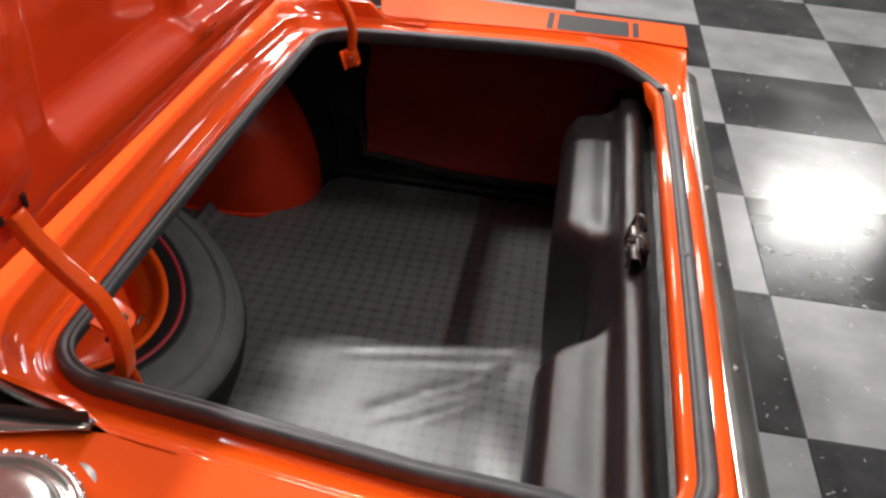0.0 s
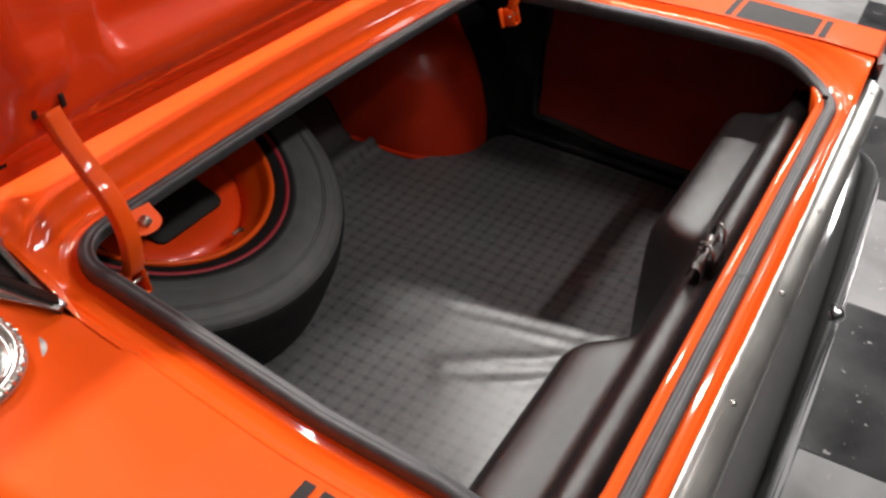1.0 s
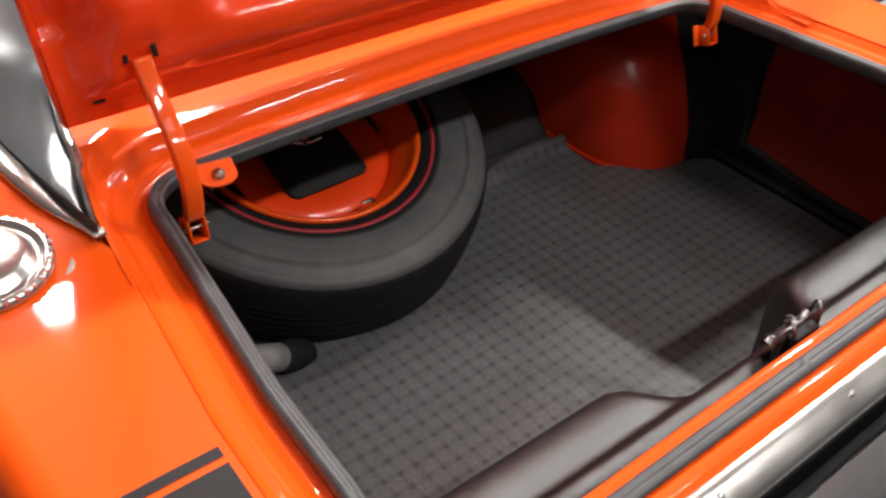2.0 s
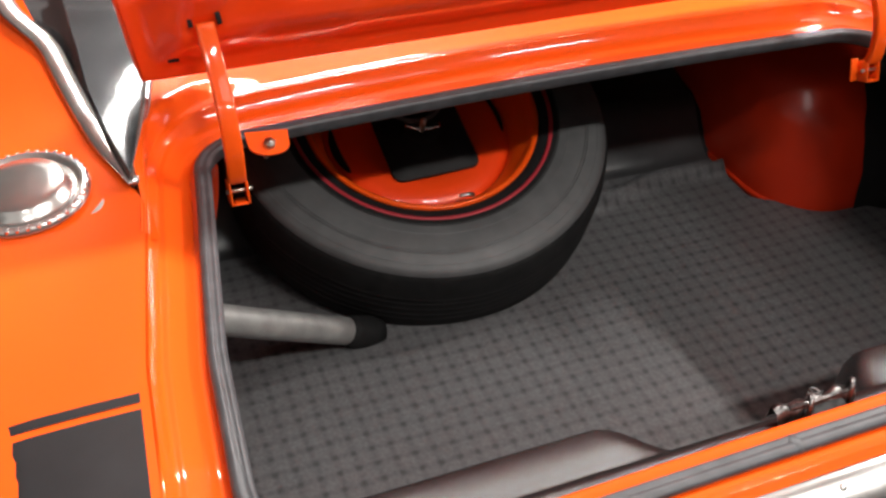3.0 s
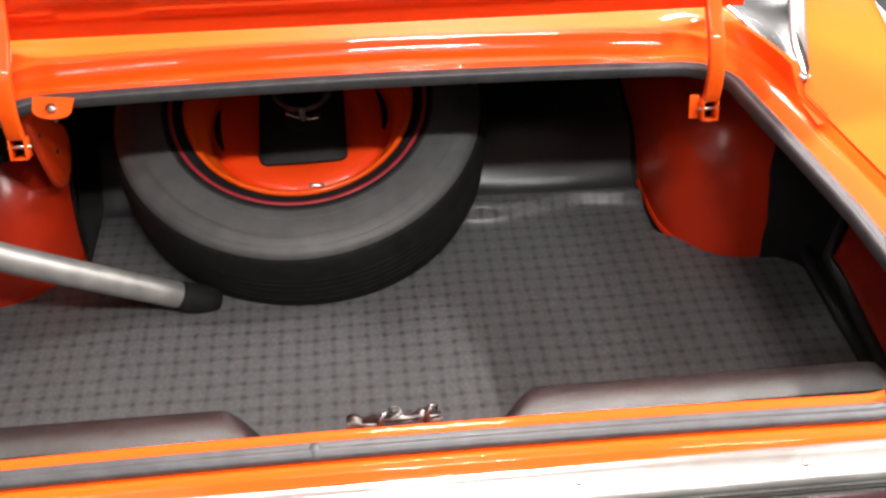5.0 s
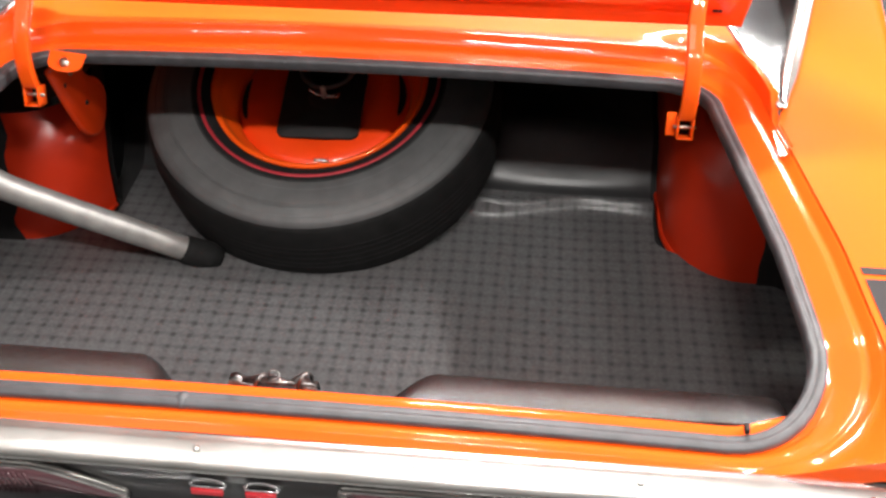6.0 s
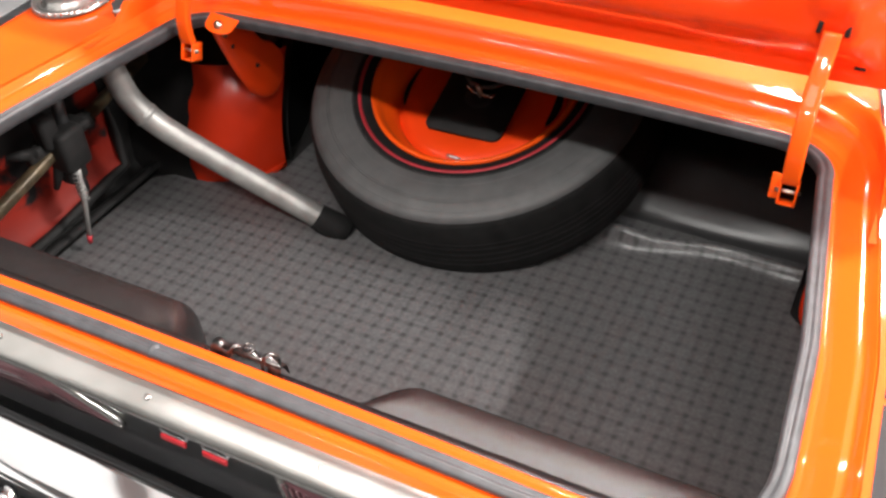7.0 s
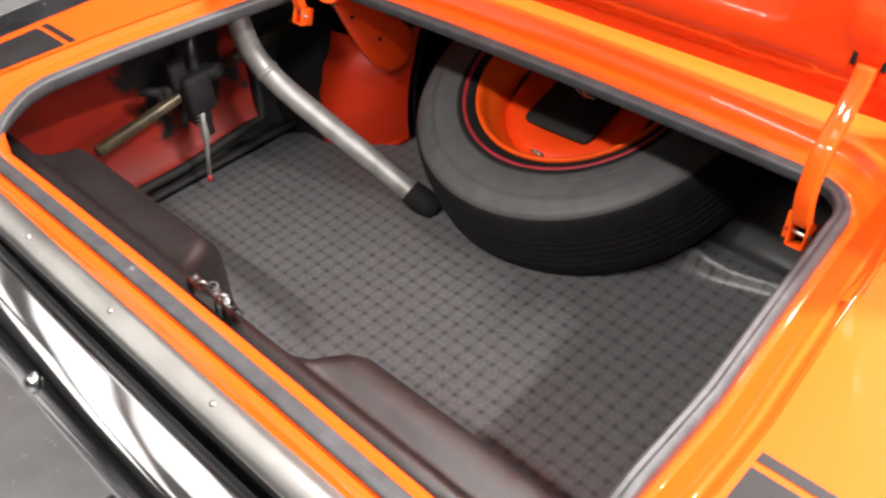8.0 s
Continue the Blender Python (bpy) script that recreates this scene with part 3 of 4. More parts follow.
# ---- rear window ----
low = smooth_line([(-0.600, -0.024, 0.874), (-0.567, 0.10, 0.877), (-0.543, 0.20, 0.879), (-0.49, 0.32, 0.884), (-0.30, 0.40, 0.89), (0, 0.43, 0.895), (0.30, 0.40, 0.89), (0.49, 0.32, 0.884), (0.543, 0.20, 0.879), (0.567, 0.10, 0.877), (0.600, -0.024, 0.874)], 6)
high = smooth_line([(-0.602, -0.024, 0.874), (-0.622, 0.06, 0.878), (-0.640, 0.13, 0.898), (-0.657, 0.20, 0.934), (-0.69, 0.34, 1.02), (-0.40, 0.72, 1.25), (0.40, 0.72, 1.25), (0.69, 0.34, 1.02), (0.657, 0.20, 0.934), (0.640, 0.13, 0.898), (0.602, -0.024, 0.874)], 6)
glass_rows = [[a.lerp(b, f) - Vector((0, 0, 0.02 * f * (1 - f))) for a, b in zip(low, high)] for f in (0, 0.25, 0.5, 0.75, 1.0)]
window = part("rear_window", sheet(glass_rows), GLASS, car, "curved rear window glass with chrome surround")
window.visible_shadow = False
edge = [p + Vector((0, 0, 0.003)) for p in high[:27]]
taper = [0.0130 * (0.30 + 0.70 * ss(0, 7, k)) for k in range(len(edge))]
part("window_trim", tube(edge, taper, 10, flat=0.5), SATIN, window)
part("window_trim", tube([Vector((-p.x, p.y, p.z)) for p in edge], taper, 10, flat=0.5), SATIN, window)
edge = [p + Vector((0, 0, 0.003 + 0.008 * ss(0.02, 0.12, p.y))) for p in low[:22]]
part("window_trim", tube(edge, 0.0065, 8, flat=0.7), SATIN, window)
part("window_trim", tube([Vector((-p.x, p.y, p.z)) for p in edge], 0.0065, 8, flat=0.7), SATIN, window)
# cabin behind the glass
cab = sheet([[p - Vector((0, 0, 0.012)) for p in low], [Vector((b.x, max(b.y, a.y), a.z - 0.012)) for a, b in zip(low, high)], [Vector((b.x, max(b.y, a.y) + 0.9 * ss(0.0, 0.5, b.y), a.z + 0.02)) for a, b in zip(low, high)]])
part("parcel_shelf", cab, CABIN, car)
roof_rows = []
for k in range(9):
    u = lerp(-1, 1, k / 8)
    roof_rows.append([(0.62 * u, 0.70 + 0.02 * u * u, 1.255 - 0.03 * u * u), (0.64 * u, 1.1, 1.31 - 0.03 * u * u), (0.64 * u, 1.8, 1.30 - 0.03 * u * u)])
part("roof", sheet(roof_rows), ORANGE, car)

# fuel filler cap on the left quarter panel
CAP = Matrix.Translation((-0.716, 0.004, 0.868)) @ Euler((radians(2), radians(-4), 0)).to_matrix().to_4x4()
cap = part("filler_cap", lathe([(0.073, 0.001), (0.072, 0.006), (0.067, 0.010), (0.061, 0.008), (0.059, 0.004), (0.054, 0.006), (0.050, 0.014), (0.044, 0.018), (0.028, 0.020), (0.0001, 0.021)], CAP, 48), SATIN, car, "round chrome fuel filler cap")
flutes = bmesh.new()
for k in range(40):
    a = 2 * math.pi * k / 40
    block(0.0695 * math.cos(a), 0.0695 * math.sin(a), 0.006, 0.005, 0.005, 0.008, 0.0012, bm=flutes, m=CAP, seg=1)
part("fluted_ring", flutes, CHROME, cap)

# ---- trunk lid ----
LEAN = radians(4)
lid_m = Matrix.Translation((0, 0.142, 0.912)) @ Euler((radians(90) - LEAN, 0, 0)).to_matrix().to_4x4()   # local x across, y up the lid, z towards the rear


def lid_hw(v):
    return 0.558 + 0.135 * v


def pocket(u, v, u0, u1, v0, v1, r, b):
    """1 inside a rounded rectangle, falling to 0 over b."""
    dx, dy = max(u0 + r - u, 0, u - (u1 - r)), max(v0 + r - v, 0, v - (v1 - r))
    return 1 - ss(0, b, math.hypot(dx, dy) - r + b)


def lid_height(u, v):
    e = min(lid_hw(v) - abs(u), v, 0.60 - v)
    z = 0.006 + 0.052 * ss(0.012, 0.075, e)
    z -= 0.034 * pocket(u, v, -0.405, 0.405, 0.100, 0.525, 0.05, 0.030)
    z += 0.030 * pocket(u, v, -0.045, 0.045, 0.09, 0.56, 0.02, 0.03)
    z += 0.004 * pocket(abs(u), v, 0.120, 0.330, 0.180, 0.440, 0.05, 0.04)
    z -= 0.018 * pocket(abs(u), v, 0.525, 0.605, 0.10, 0.52, 0.02, 0.022)
    z += 0.014 * pocket(abs(u), v, 0.445, 0.515, 0.10, 0.165, 0.016, 0.024)
    z -= 0.012 * pocket(abs(u), v, 0.462, 0.508, 0.062, 0.094, 0.010, 0.012)
    z -= 0.008 * pocket(abs(u), v, 0.300, 0.425, 0.045, 0.072, 0.012, 0.014)
    z += 0.005 * pocket(abs(u), v, 0.440, 0.462, 0.20, 0.50, 0.008, 0.012)
    return z


rows = []
for j in range(61):
    v = 0.60 * j / 60
    rows.append([lid_m @ Vector((lid_hw(v) * (k / 70 - 1), v, lid_height(lid_hw(v) * (k / 70 - 1), v))) for k in range(141)])
bm = sheet(rows)
rows = []
for j in range(13):
    v = -0.004 + 0.608 * j / 12
    rows.append([lid_m @ Vector(((lid_hw(v) + 0.004) * (k / 12 - 1), v, -0.008 - 0.024 * (1 - (k / 12 - 1) ** 2) * ss(0.0, 0.3, v))) for k in range(25)])
sheet(rows, bm=bm)
rim_pts = [(-1, 0), (1, 0), (1, 0.60), (-1, 0.60)]
edge_pts = []
for i in range(4):
    (a, v0), (b, v1) = rim_pts[i], rim_pts[(i + 1) % 4]
    for k in range(20):
        v = lerp(v0, v1, k / 20)
        edge_pts.append(lid_m @ Vector((lerp(a, b, k / 20) * lid_hw(v), v, -0.003)))
tube(edge_pts, 0.006, 8, bm=bm, closed=True, up=tuple(lid_m.to_3x3() @ Vector((0, 0, 1))))
lid = part("trunk_lid", bm, ORANGE_SHADED, car, "open orange trunk lid showing its stamped inner frame")
for s in (1, -1):
    for u, v in ((0.4665, 0.090), (0.4995, 0.088)):
        m = lid_m @ Matrix.Translation((s * u, v, lid_height(u, v) + 0.002)) @ Euler((0, 0, radians(-8 * s))).to_matrix().to_4x4()
        part("slot", block(0, 0, 0, 0.006, 0.015, 0.003, 0.001, m=m), SPLATTER, lid)
    m = lid_m @ Matrix.Translation((s * 0.520, 0.024, lid_height(0.520, 0.024) + 0.001))
    part("slot", block(0, 0, 0, 0.014, 0.005, 0.003, 0.001, m=m), SPLATTER, lid)
    # gooseneck hinge arm, pivot box and bracket
    arm = smooth_line([(s * 0.483, 0.092, 1.000), (s * 0.482, 0.076, 0.976), (s * 0.480, 0.052, 0.948), (s * 0.480, 0.022, 0.918), (s * 0.480, 0.004, 0.882), (s * 0.480, 0.001, 0.850), (s * 0.480, 0.003, 0.836)], 6)
    hinge = part("hinge_arm", tube(arm, 0.0112, 16, flat=0.62, up=(0, -0.6, 0.8), power=0.32), ORANGE, car, "orange gooseneck hinge arm")
    boxm = Matrix.Translation((s * 0.480, 0.004, 0.818)) @ Euler((radians(-20), 0, 0)).to_matrix().to_4x4()
    bm = block(-0.0105, 0, 0, 0.0025, 0.026, 0.030, 0.001, m=boxm, seg=1)
    block(0.0105, 0, 0, 0.0025, 0.026, 0.030, 0.001, m=boxm, bm=bm, seg=1)
    block(0, 0, 0.01375, 0.0185, 0.026, 0.0025, 0.001, m=boxm, bm=bm, seg=1)
    block(0, 0, -0.01375, 0.0185, 0.026, 0.0025, 0.001, m=boxm, bm=bm, seg=1)
    # black plate colours in the shade inside the hollow box
    part("box_inner_shade", block(0, 0.0135, 0, 0.0185, 0.002, 0.025, 0, m=boxm), SPLATTER, hinge)
    part("hinge_box", bm, ORANGE, hinge)
    part("pivot_pin", tube([(s * 0.463, 0.000, 0.822), (s * 0.495, 0.000, 0.822)], 0.0026, 8), ZINC, hinge)
    if s > 0:
        part("hinge_bracket", block(-0.0185, 0.008, 0.003, 0.013, 0.003, 0.034, 0.001, m=boxm), ORANGE, hinge)
        continue
    brm = Matrix.Translation((s * 0.432, 0.036, 0.862)) @ Euler((radians(27), radians(6), 0)).to_matrix().to_4x4()
    plate = []
    for k in range(17):
        a = math.pi * k / 16
        plate.append((0.026 * math.cos(a), -0.022 * math.sin(a) ** 0.6))
    plate += [(-0.027, 0.012), (0.027, 0.012)]
    bm = bmesh.new()
    for zz in (0.0, 0.003):
        bm.faces.new([bm.verts.new(brm @ Vector((x, y, zz))) for x, y in plate])
    bm.verts.ensure_lookup_table()
    n = len(plate)
    for k in range(n):
        bm.faces.new([bm.verts[k], bm.verts[(k + 1) % n], bm.verts[n + (k + 1) % n], bm.verts[n + k]])
    part("hinge_bracket", bm, ORANGE, hinge, smooth=False)
    part("bolt", tube([brm @ Vector((0, -0.008, 0.012)), brm @ Vector((0, -0.008, -0.026))], 0.0035, 8), ZINC, hinge)
    part("nut", tube([brm @ Vector((0, -0.008, 0.003)), brm @ Vector((0, -0.008, 0.009))], 0.0075, 6), ZINC, hinge)

# ---- inside the trunk ----
FLOOR_Z = 0.438


def trunk_floor_z(x, y):
    z = FLOOR_Z + 0.10 * ss(0.33, 0.43, y) + 0.13 * ss(0.43, 0.85, y)
    return z


rows = [[(x, lerp(-0.62, 0.95, k / 40), trunk_floor_z(x, lerp(-0.62, 0.95, k / 40)) - 0.012) for k in range(41)] for x in (-0.76, -0.4, 0, 0.4, 0.76)]
part("trunk_floor", sheet(rows), SPLATTER, car, "black painted trunk floor pan")
part("bulkhead", sheet([[(x, 0.93, 0.60), (x, 0.80, 0.80), (x, 0.62, 0.852), (x, 0.30, 0.856), (x, 0.078, 0.842)] for x in (-0.62, 0, 0.62)]), SPLATTER, car, "black bulkhead and deck underside")

# wheel housings
for s in (1, -1):
    rows = []
    for j in range(30):
        z = lerp(0.42, 0.83, j / 29)
        yr = 0.47 - math.sqrt(max(0.0, 0.37 ** 2 - max(0, z - 0.44) ** 2))
        row = [(0.84, yr), (0.72, yr), (0.665, yr)]
        for k in range(11):
            a = radians(lerp(-90, -180, k / 10))
            row.append((0.645 + 0.130 * math.cos(a), yr + 0.150 + 0.150 * math.sin(a)))
        row += [(0.512, yr + 0.3), (0.512, 0.95)]
        pull = 0.012 * ss(0.60, 0.66, z) + (0.075 * ss(0.655, 0.735, z) if s > 0 else 0.03 * ss(0.66, 0.705, z))
        rows.append([(s * min(0.84, x + pull), y + 0.6 * pull, z) for x, y in row])
    last = 3 if s < 0 else 2
    # black sheet added over the outer end of the housing
    part("housing_black_sheet", sheet([[(p[0] + ((0.014 if s < 0 else 0.003) * noise.noise(Vector((3.0, 1.0, 26 * p[2]))) if k == last else 0), p[1] - 0.004, p[2]) for k, p in enumerate(r[:last + 1])] for r in rows]), SPLATTER, car, "black sheet beside the wheel housing")
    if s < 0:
        # shade of the gap above the housing, built as a black sheet
        part("housing_gap_shade", sheet([[(p[0] - 0.16 * ss(16, 19, j), p[1] + 0.06 * ss(16, 19, j), p[2] - 0.02 * ss(16, 18, j)) for p in r] for j, r in enumerate(rows) if j >= 17]), SPLATTER, car, "black sheet for the unlit gap above the wheel housing")
        # black sheet added beyond the housing's curved end
        part("housing_side", sheet([[(r[-3][0], r[-3][1] - 0.004, r[-3][2]), (r[-3][0] - 0.03, r[-3][1] + 0.012, r[-3][2]), (r[-1][0] - 0.04, r[-1][1], r[-1][2])] for r in rows]), SPLATTER, car, "black sheet along the side of the wheel housing")
        rows = [r[:-3] for r in rows[:18]]
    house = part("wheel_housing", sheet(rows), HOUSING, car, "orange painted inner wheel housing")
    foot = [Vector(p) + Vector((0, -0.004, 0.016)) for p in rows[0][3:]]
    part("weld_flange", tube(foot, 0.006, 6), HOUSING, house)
    # upright plate above the left housing that carries the hinge
    if s < 0:
        outline = smooth_line([(-0.490, 0.078, 0.812), (-0.491, 0.098, 0.757), (-0.494, 0.124, 0.698), (-0.498, 0.155, 0.645), (-0.500, 0.190, 0.616), (-0.500, 0.222, 0.612), (-0.498, 0.247, 0.635), (-0.494, 0.252, 0.675), (-0.491, 0.227, 0.715), (-0.490, 0.190, 0.745), (-0.490, 0.150, 0.812)], 4)
        mid = sum(outline, Vector()) / len(outline)
        rings = []
        for f, d in ((0.01, 0.003), (0.5, 0.003), (0.90, 0.002), (0.97, 0.0), (1.0, -0.004), (1.0, -0.008)):
            rings.append([mid + (p - mid) * f + Vector((d, 0, 0)) for p in outline])
        brace = part("hinge_brace", sheet(rings, closed_u=True), ORANGE_SHADED, car, "orange hinge plate above the wheel housing")
        for y, z in ((0.112, 0.768), (0.168, 0.700)):
            part("brace_hole", tube([(-0.494, y, z), (-0.488, y, z)], 0.004, 10), SPLATTER, brace)
    # inner side of the quarter panel and the drop-off beside the floor
    side, under = [], []
    cavity = []
    for k in range(24):
        y = lerp(-0.60, 0.30, k / 23)
        cavity.append([(s * 0.70, y, 0.40), (s * 0.762, y, 0.405), (s * 0.80, y, 0.45), (s * 0.806, y, 0.60), (s * 0.795, y, 0.74), (s * 0.745, y, 0.815)])
        yp = lerp(-0.60, 0.032, k / 23)
        low_z = 0.478 + 0.02 * ss(-0.2, 0.02, yp)
        bow = 0.012 * math.sin(math.pi * k / 23)
        side.append([(s * 0.748, yp, low_z), (s * (0.766 + bow), yp, low_z + 0.014), (s * (0.772 + bow), yp, 0.60), (s * (0.760 + bow), yp, 0.74), (s * 0.735, yp, 0.812)])
        under.append([(s * 0.740, y, base_z(0.5, y) - 0.038), (s * (half_width(max(y, -0.50)) + 0.05), y, base_z(0.5, y) - 0.022), (s * (half_width(max(y, -0.50)) + 0.012), y, base_z(0.5, y) - 0.020)])
    part("inner_quarter", sheet(side), OVERSPRAY_SHADED, car, "orange painted inner quarter panel")
    # black filler sheet stands in for the unlit opening behind the panel
    part("quarter_cavity", sheet(cavity), SPLATTER, car, "black filler sheet for the dark quarter cavity")
    lip_line = [(s * 0.748, lerp(-0.58, 0.026, k / 12), 0.478 + 0.02 * ss(-0.2, 0.02, lerp(-0.58, 0.026, k / 12))) for k in range(13)] + [(s * 0.762, 0.034, 0.56), (s * 0.765, 0.036, 0.70), (s * 0.745, 0.034, 0.80)]
    part("panel_edge", tube(lip_line, 0.010, 8), SPLATTER, car, "black sealed panel edge")
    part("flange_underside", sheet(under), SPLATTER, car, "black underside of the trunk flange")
    rim = [(s * 0.742, lerp(-0.45, 0.10, k / 10), 0.455) for k in range(11)]
    part("floor_flange", tube(rim, 0.012, 8, flat=0.6), SPLATTER, car, "black floor edge flange")

# padded rear cross member: two ridges, the front one cut away round the latch
def ridge_cut(x):
    a = abs(x)
    return (ss(0.085, 0.168, a) if x > 0 else ss(0.112, 0.198, a)) * (1 - ss(0.560, 0.595, a))


rows = []
for k in range(141):
    x = lerp(-0.68, 0.68, k / 140)
    c = ridge_cut(x)
    yf = lerp(-0.462, -0.396, c)
    e = ss(0.60, 0.66, abs(x))
    top = lerp(0.728, 0.735, c)
    rows.append([(x, yf - 0.016, 0.43), (x, yf - 0.006, 0.55), (x, yf, 0.66), (x, yf - 0.001, top - 0.042), (x, yf - 0.006, top - 0.026), (x, yf - 0.015, top - 0.011),
                 (x, yf - lerp(0.018, 0.024, c), top - 0.002), (x, lerp(-0.482, -0.455, c), lerp(0.742, 0.7355, c)), (x, lerp(-0.485, -0.467, c), lerp(0.748, 0.7335, c)), (x, lerp(-0.488, -0.480, c), lerp(0.756, 0.735, c)), (x, lerp(-0.490, -0.487, c), lerp(0.762, 0.748, c)), (x, -0.492, 0.768 - 0.02 * e), (x, -0.505, 0.775 - 0.02 * e),
                 (x, -0.520, 0.773 - 0.02 * e), (x, -0.532, 0.760), (x, -0.542, 0.735), (x, -0.555, 0.725), (x, -0.562, 0.775), (x, -0.556, 0.81)])
part("rear_cross_member", sheet(rows), VINYL, car, "black padded rear cross member with latch cut-out")

# latch
latch = part("latch", block(0.004, -0.517, 0.782, 0.050, 0.016, 0.034, 0.004), SPLATTER, car, "black and bright metal trunk latch")
for x0, top in ((-0.020, 0.813), (0.028, 0.820)):
    pts = smooth_line([(x0, -0.520, 0.790), (x0 + 0.001, -0.518, top - 0.008), (x0 + 0.006, -0.511, top), (x0 + 0.012, -0.504, top - 0.007), (x0 + 0.011, -0.503, 0.792)], 5)
    part("latch_hook", tube(pts, 0.0028, 8, flat=0.6), DULL_METAL, latch)
part("latch_bolt", tube([(-0.036, -0.508, 0.800), (0.044, -0.508, 0.801)], 0.0028, 10), DULL_METAL, latch)
rows = []
for k in range(25):
    x = lerp(-0.052, 0.046, k / 24)
    tall = 0.7 + 0.5 * noise.noise(Vector((60 * x, 0.0, 4.0)))
    line = []
    for dy, dz in ((-0.006, -0.020), (-0.005, 0.0), (-0.002, 0.010), (0.003, 0.013), (0.008, 0.009), (0.010, -0.004), (0.012, -0.018)):
        crush = noise.noise(Vector((70 * x, 90 * dy, 90 * dz + 2.0)))
        line.append((x, -0.508 + dy + 0.004 * crush, 0.793 + dz * tall + 0.004 * crush))
    rows.append(line)
part("latch_bracket", sheet(rows), DULL_METAL, latch, "crumpled grey metal latch bracket")
part("latch_spring", tube([(-0.002 + 0.006 * math.cos(a * 0.9), -0.502 + 0.006 * math.sin(a * 0.9), 0.782 + 0.0011 * a) for a in range(28)], 0.0013, 6), DULL_METAL, latch)

# fuel filler pipe
pipe_line = smooth_line([(-0.318, 0.072, 0.462), (-0.40, 0.045, 0.522), (-0.50, 0.008, 0.600), (-0.575, -0.020, 0.664), (-0.612, -0.036, 0.720), (-0.628, -0.042, 0.790), (-0.655, -0.030, 0.86)], 8)
pipe = part("filler_pipe", tube(pipe_line, 0.0218, 20), STEEL, car, "bare steel fuel filler pipe")
bead_at = pipe_line[27]
way = (pipe_line[28] - pipe_line[26]).normalized()
bead_m = Matrix.Translation(bead_at) @ way.to_track_quat("Z", "Y").to_matrix().to_4x4()
part("pipe_bead", lathe([(0.0213, -0.006), (0.0232, -0.003), (0.0240, 0.0), (0.0232, 0.003), (0.0213, 0.006)], bead_m, 24), STEEL, pipe)
collar = tube([(-0.283, 0.083, 0.434), (-0.300, 0.078, 0.448), (-0.322, 0.070, 0.465), (-0.332, 0.067, 0.4725)], [0.030, 0.028, 0.0258, 0.0243], 20)
part("rubber_grommet", collar, BLACK_SHADE_RUBBER, pipe, "black rubber pipe grommet")

# ---- things in the trunk ----
# mat
# creases in the mat beside the latch: from, to, height
FOLDS = ((-0.02, -0.17, 0.06, -0.235, 0.0018), (0.06, -0.235, 0.10, -0.31, 0.0024), (0.10, -0.31, 0.24, -0.41, 0.0026), (-0.05, -0.195, -0.007, -0.25, 0.0014), (-0.007, -0.25, 0.08, -0.366, 0.0020), (0.43, -0.27, 0.52, -0.43, 0.006), (0.345, -0.28, 0.41, -0.43, 0.007))


def mat_z(x, y):
    p = Vector((x, y, 0))
    z = trunk_floor_z(x, y) + 0.004 + 0.004 * noise.noise(p * 4.0)
    fold = (0.024 + 0.014 * math.exp(-((x - 0.17) / 0.06) ** 2)) * math.exp(-((y - 0.272 - 0.10 * (x - 0.25) - 0.010 * math.sin(22 * x)) / 0.014) ** 2) * ss(0.10, 0.20, x)
    wr = 0.0
    q = Vector((x + 0.012 * math.sin(23 * y + 1.0), y + 0.010 * math.sin(19 * x), 0))
    for ax, ay, bx, by, amp in FOLDS:
        a, run = Vector((ax, ay, 0)), Vector((bx - ax, by - ay, 0))
        u = max(0.0, min(1.0, (q - a).dot(run) / run.length_squared))
        wr = max(wr, amp * math.exp(-((q - a - run * u).length / 0.018) ** 2))
    wr2 = 0.006 * noise.noise(Vector((x * 6, y * 11, 3.0))) * ss(-0.30, -0.38, y)
    step = 0.010 * math.sin(14 * x + 9 * y) * ss(0.33, 0.38, y) * (1 - ss(0.44, 0.52, y)) * ss(0.1, 0.25, x)
    ripple = 0.0006 * math.sin(146 * (x + 0.28 * y) + 1.2 * math.sin(9 * y)) * ss(0.08, 0.14, x) * (1 - ss(0.24, 0.32, x)) * ss(-0.02, -0.12, y)
    return z + fold + wr + wr2 + step + ripple


mat = thing("trunk_mat", "grey checked trunk mat lying on the trunk floor", "mat")
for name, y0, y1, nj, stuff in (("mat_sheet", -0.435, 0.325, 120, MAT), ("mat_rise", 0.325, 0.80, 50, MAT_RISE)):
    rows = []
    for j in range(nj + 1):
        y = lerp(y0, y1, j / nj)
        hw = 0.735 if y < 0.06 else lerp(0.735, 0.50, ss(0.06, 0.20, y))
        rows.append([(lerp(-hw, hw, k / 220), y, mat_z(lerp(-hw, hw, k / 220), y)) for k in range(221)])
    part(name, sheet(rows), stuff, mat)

# spare wheel
AX = Vector((-0.022, -0.333, 1.0)).normalized()
AX_X = Vector((0, 1, 0)).cross(AX).normalized()
AX_Y = AX.cross(AX_X)
WHEEL = Matrix.Translation((-0.120, 0.320, 0.673)) @ Matrix((AX_X, AX_Y, AX)).transposed().to_4x4()   # local y points forward and up
spare = thing("spare_wheel", "orange steel spare wheel with a red-line black tyre", "wheel")
tyre_prof = [(0.192, -0.006), (0.199, 0.002), (0.210, 0.006), (0.2155, 0.0075)]
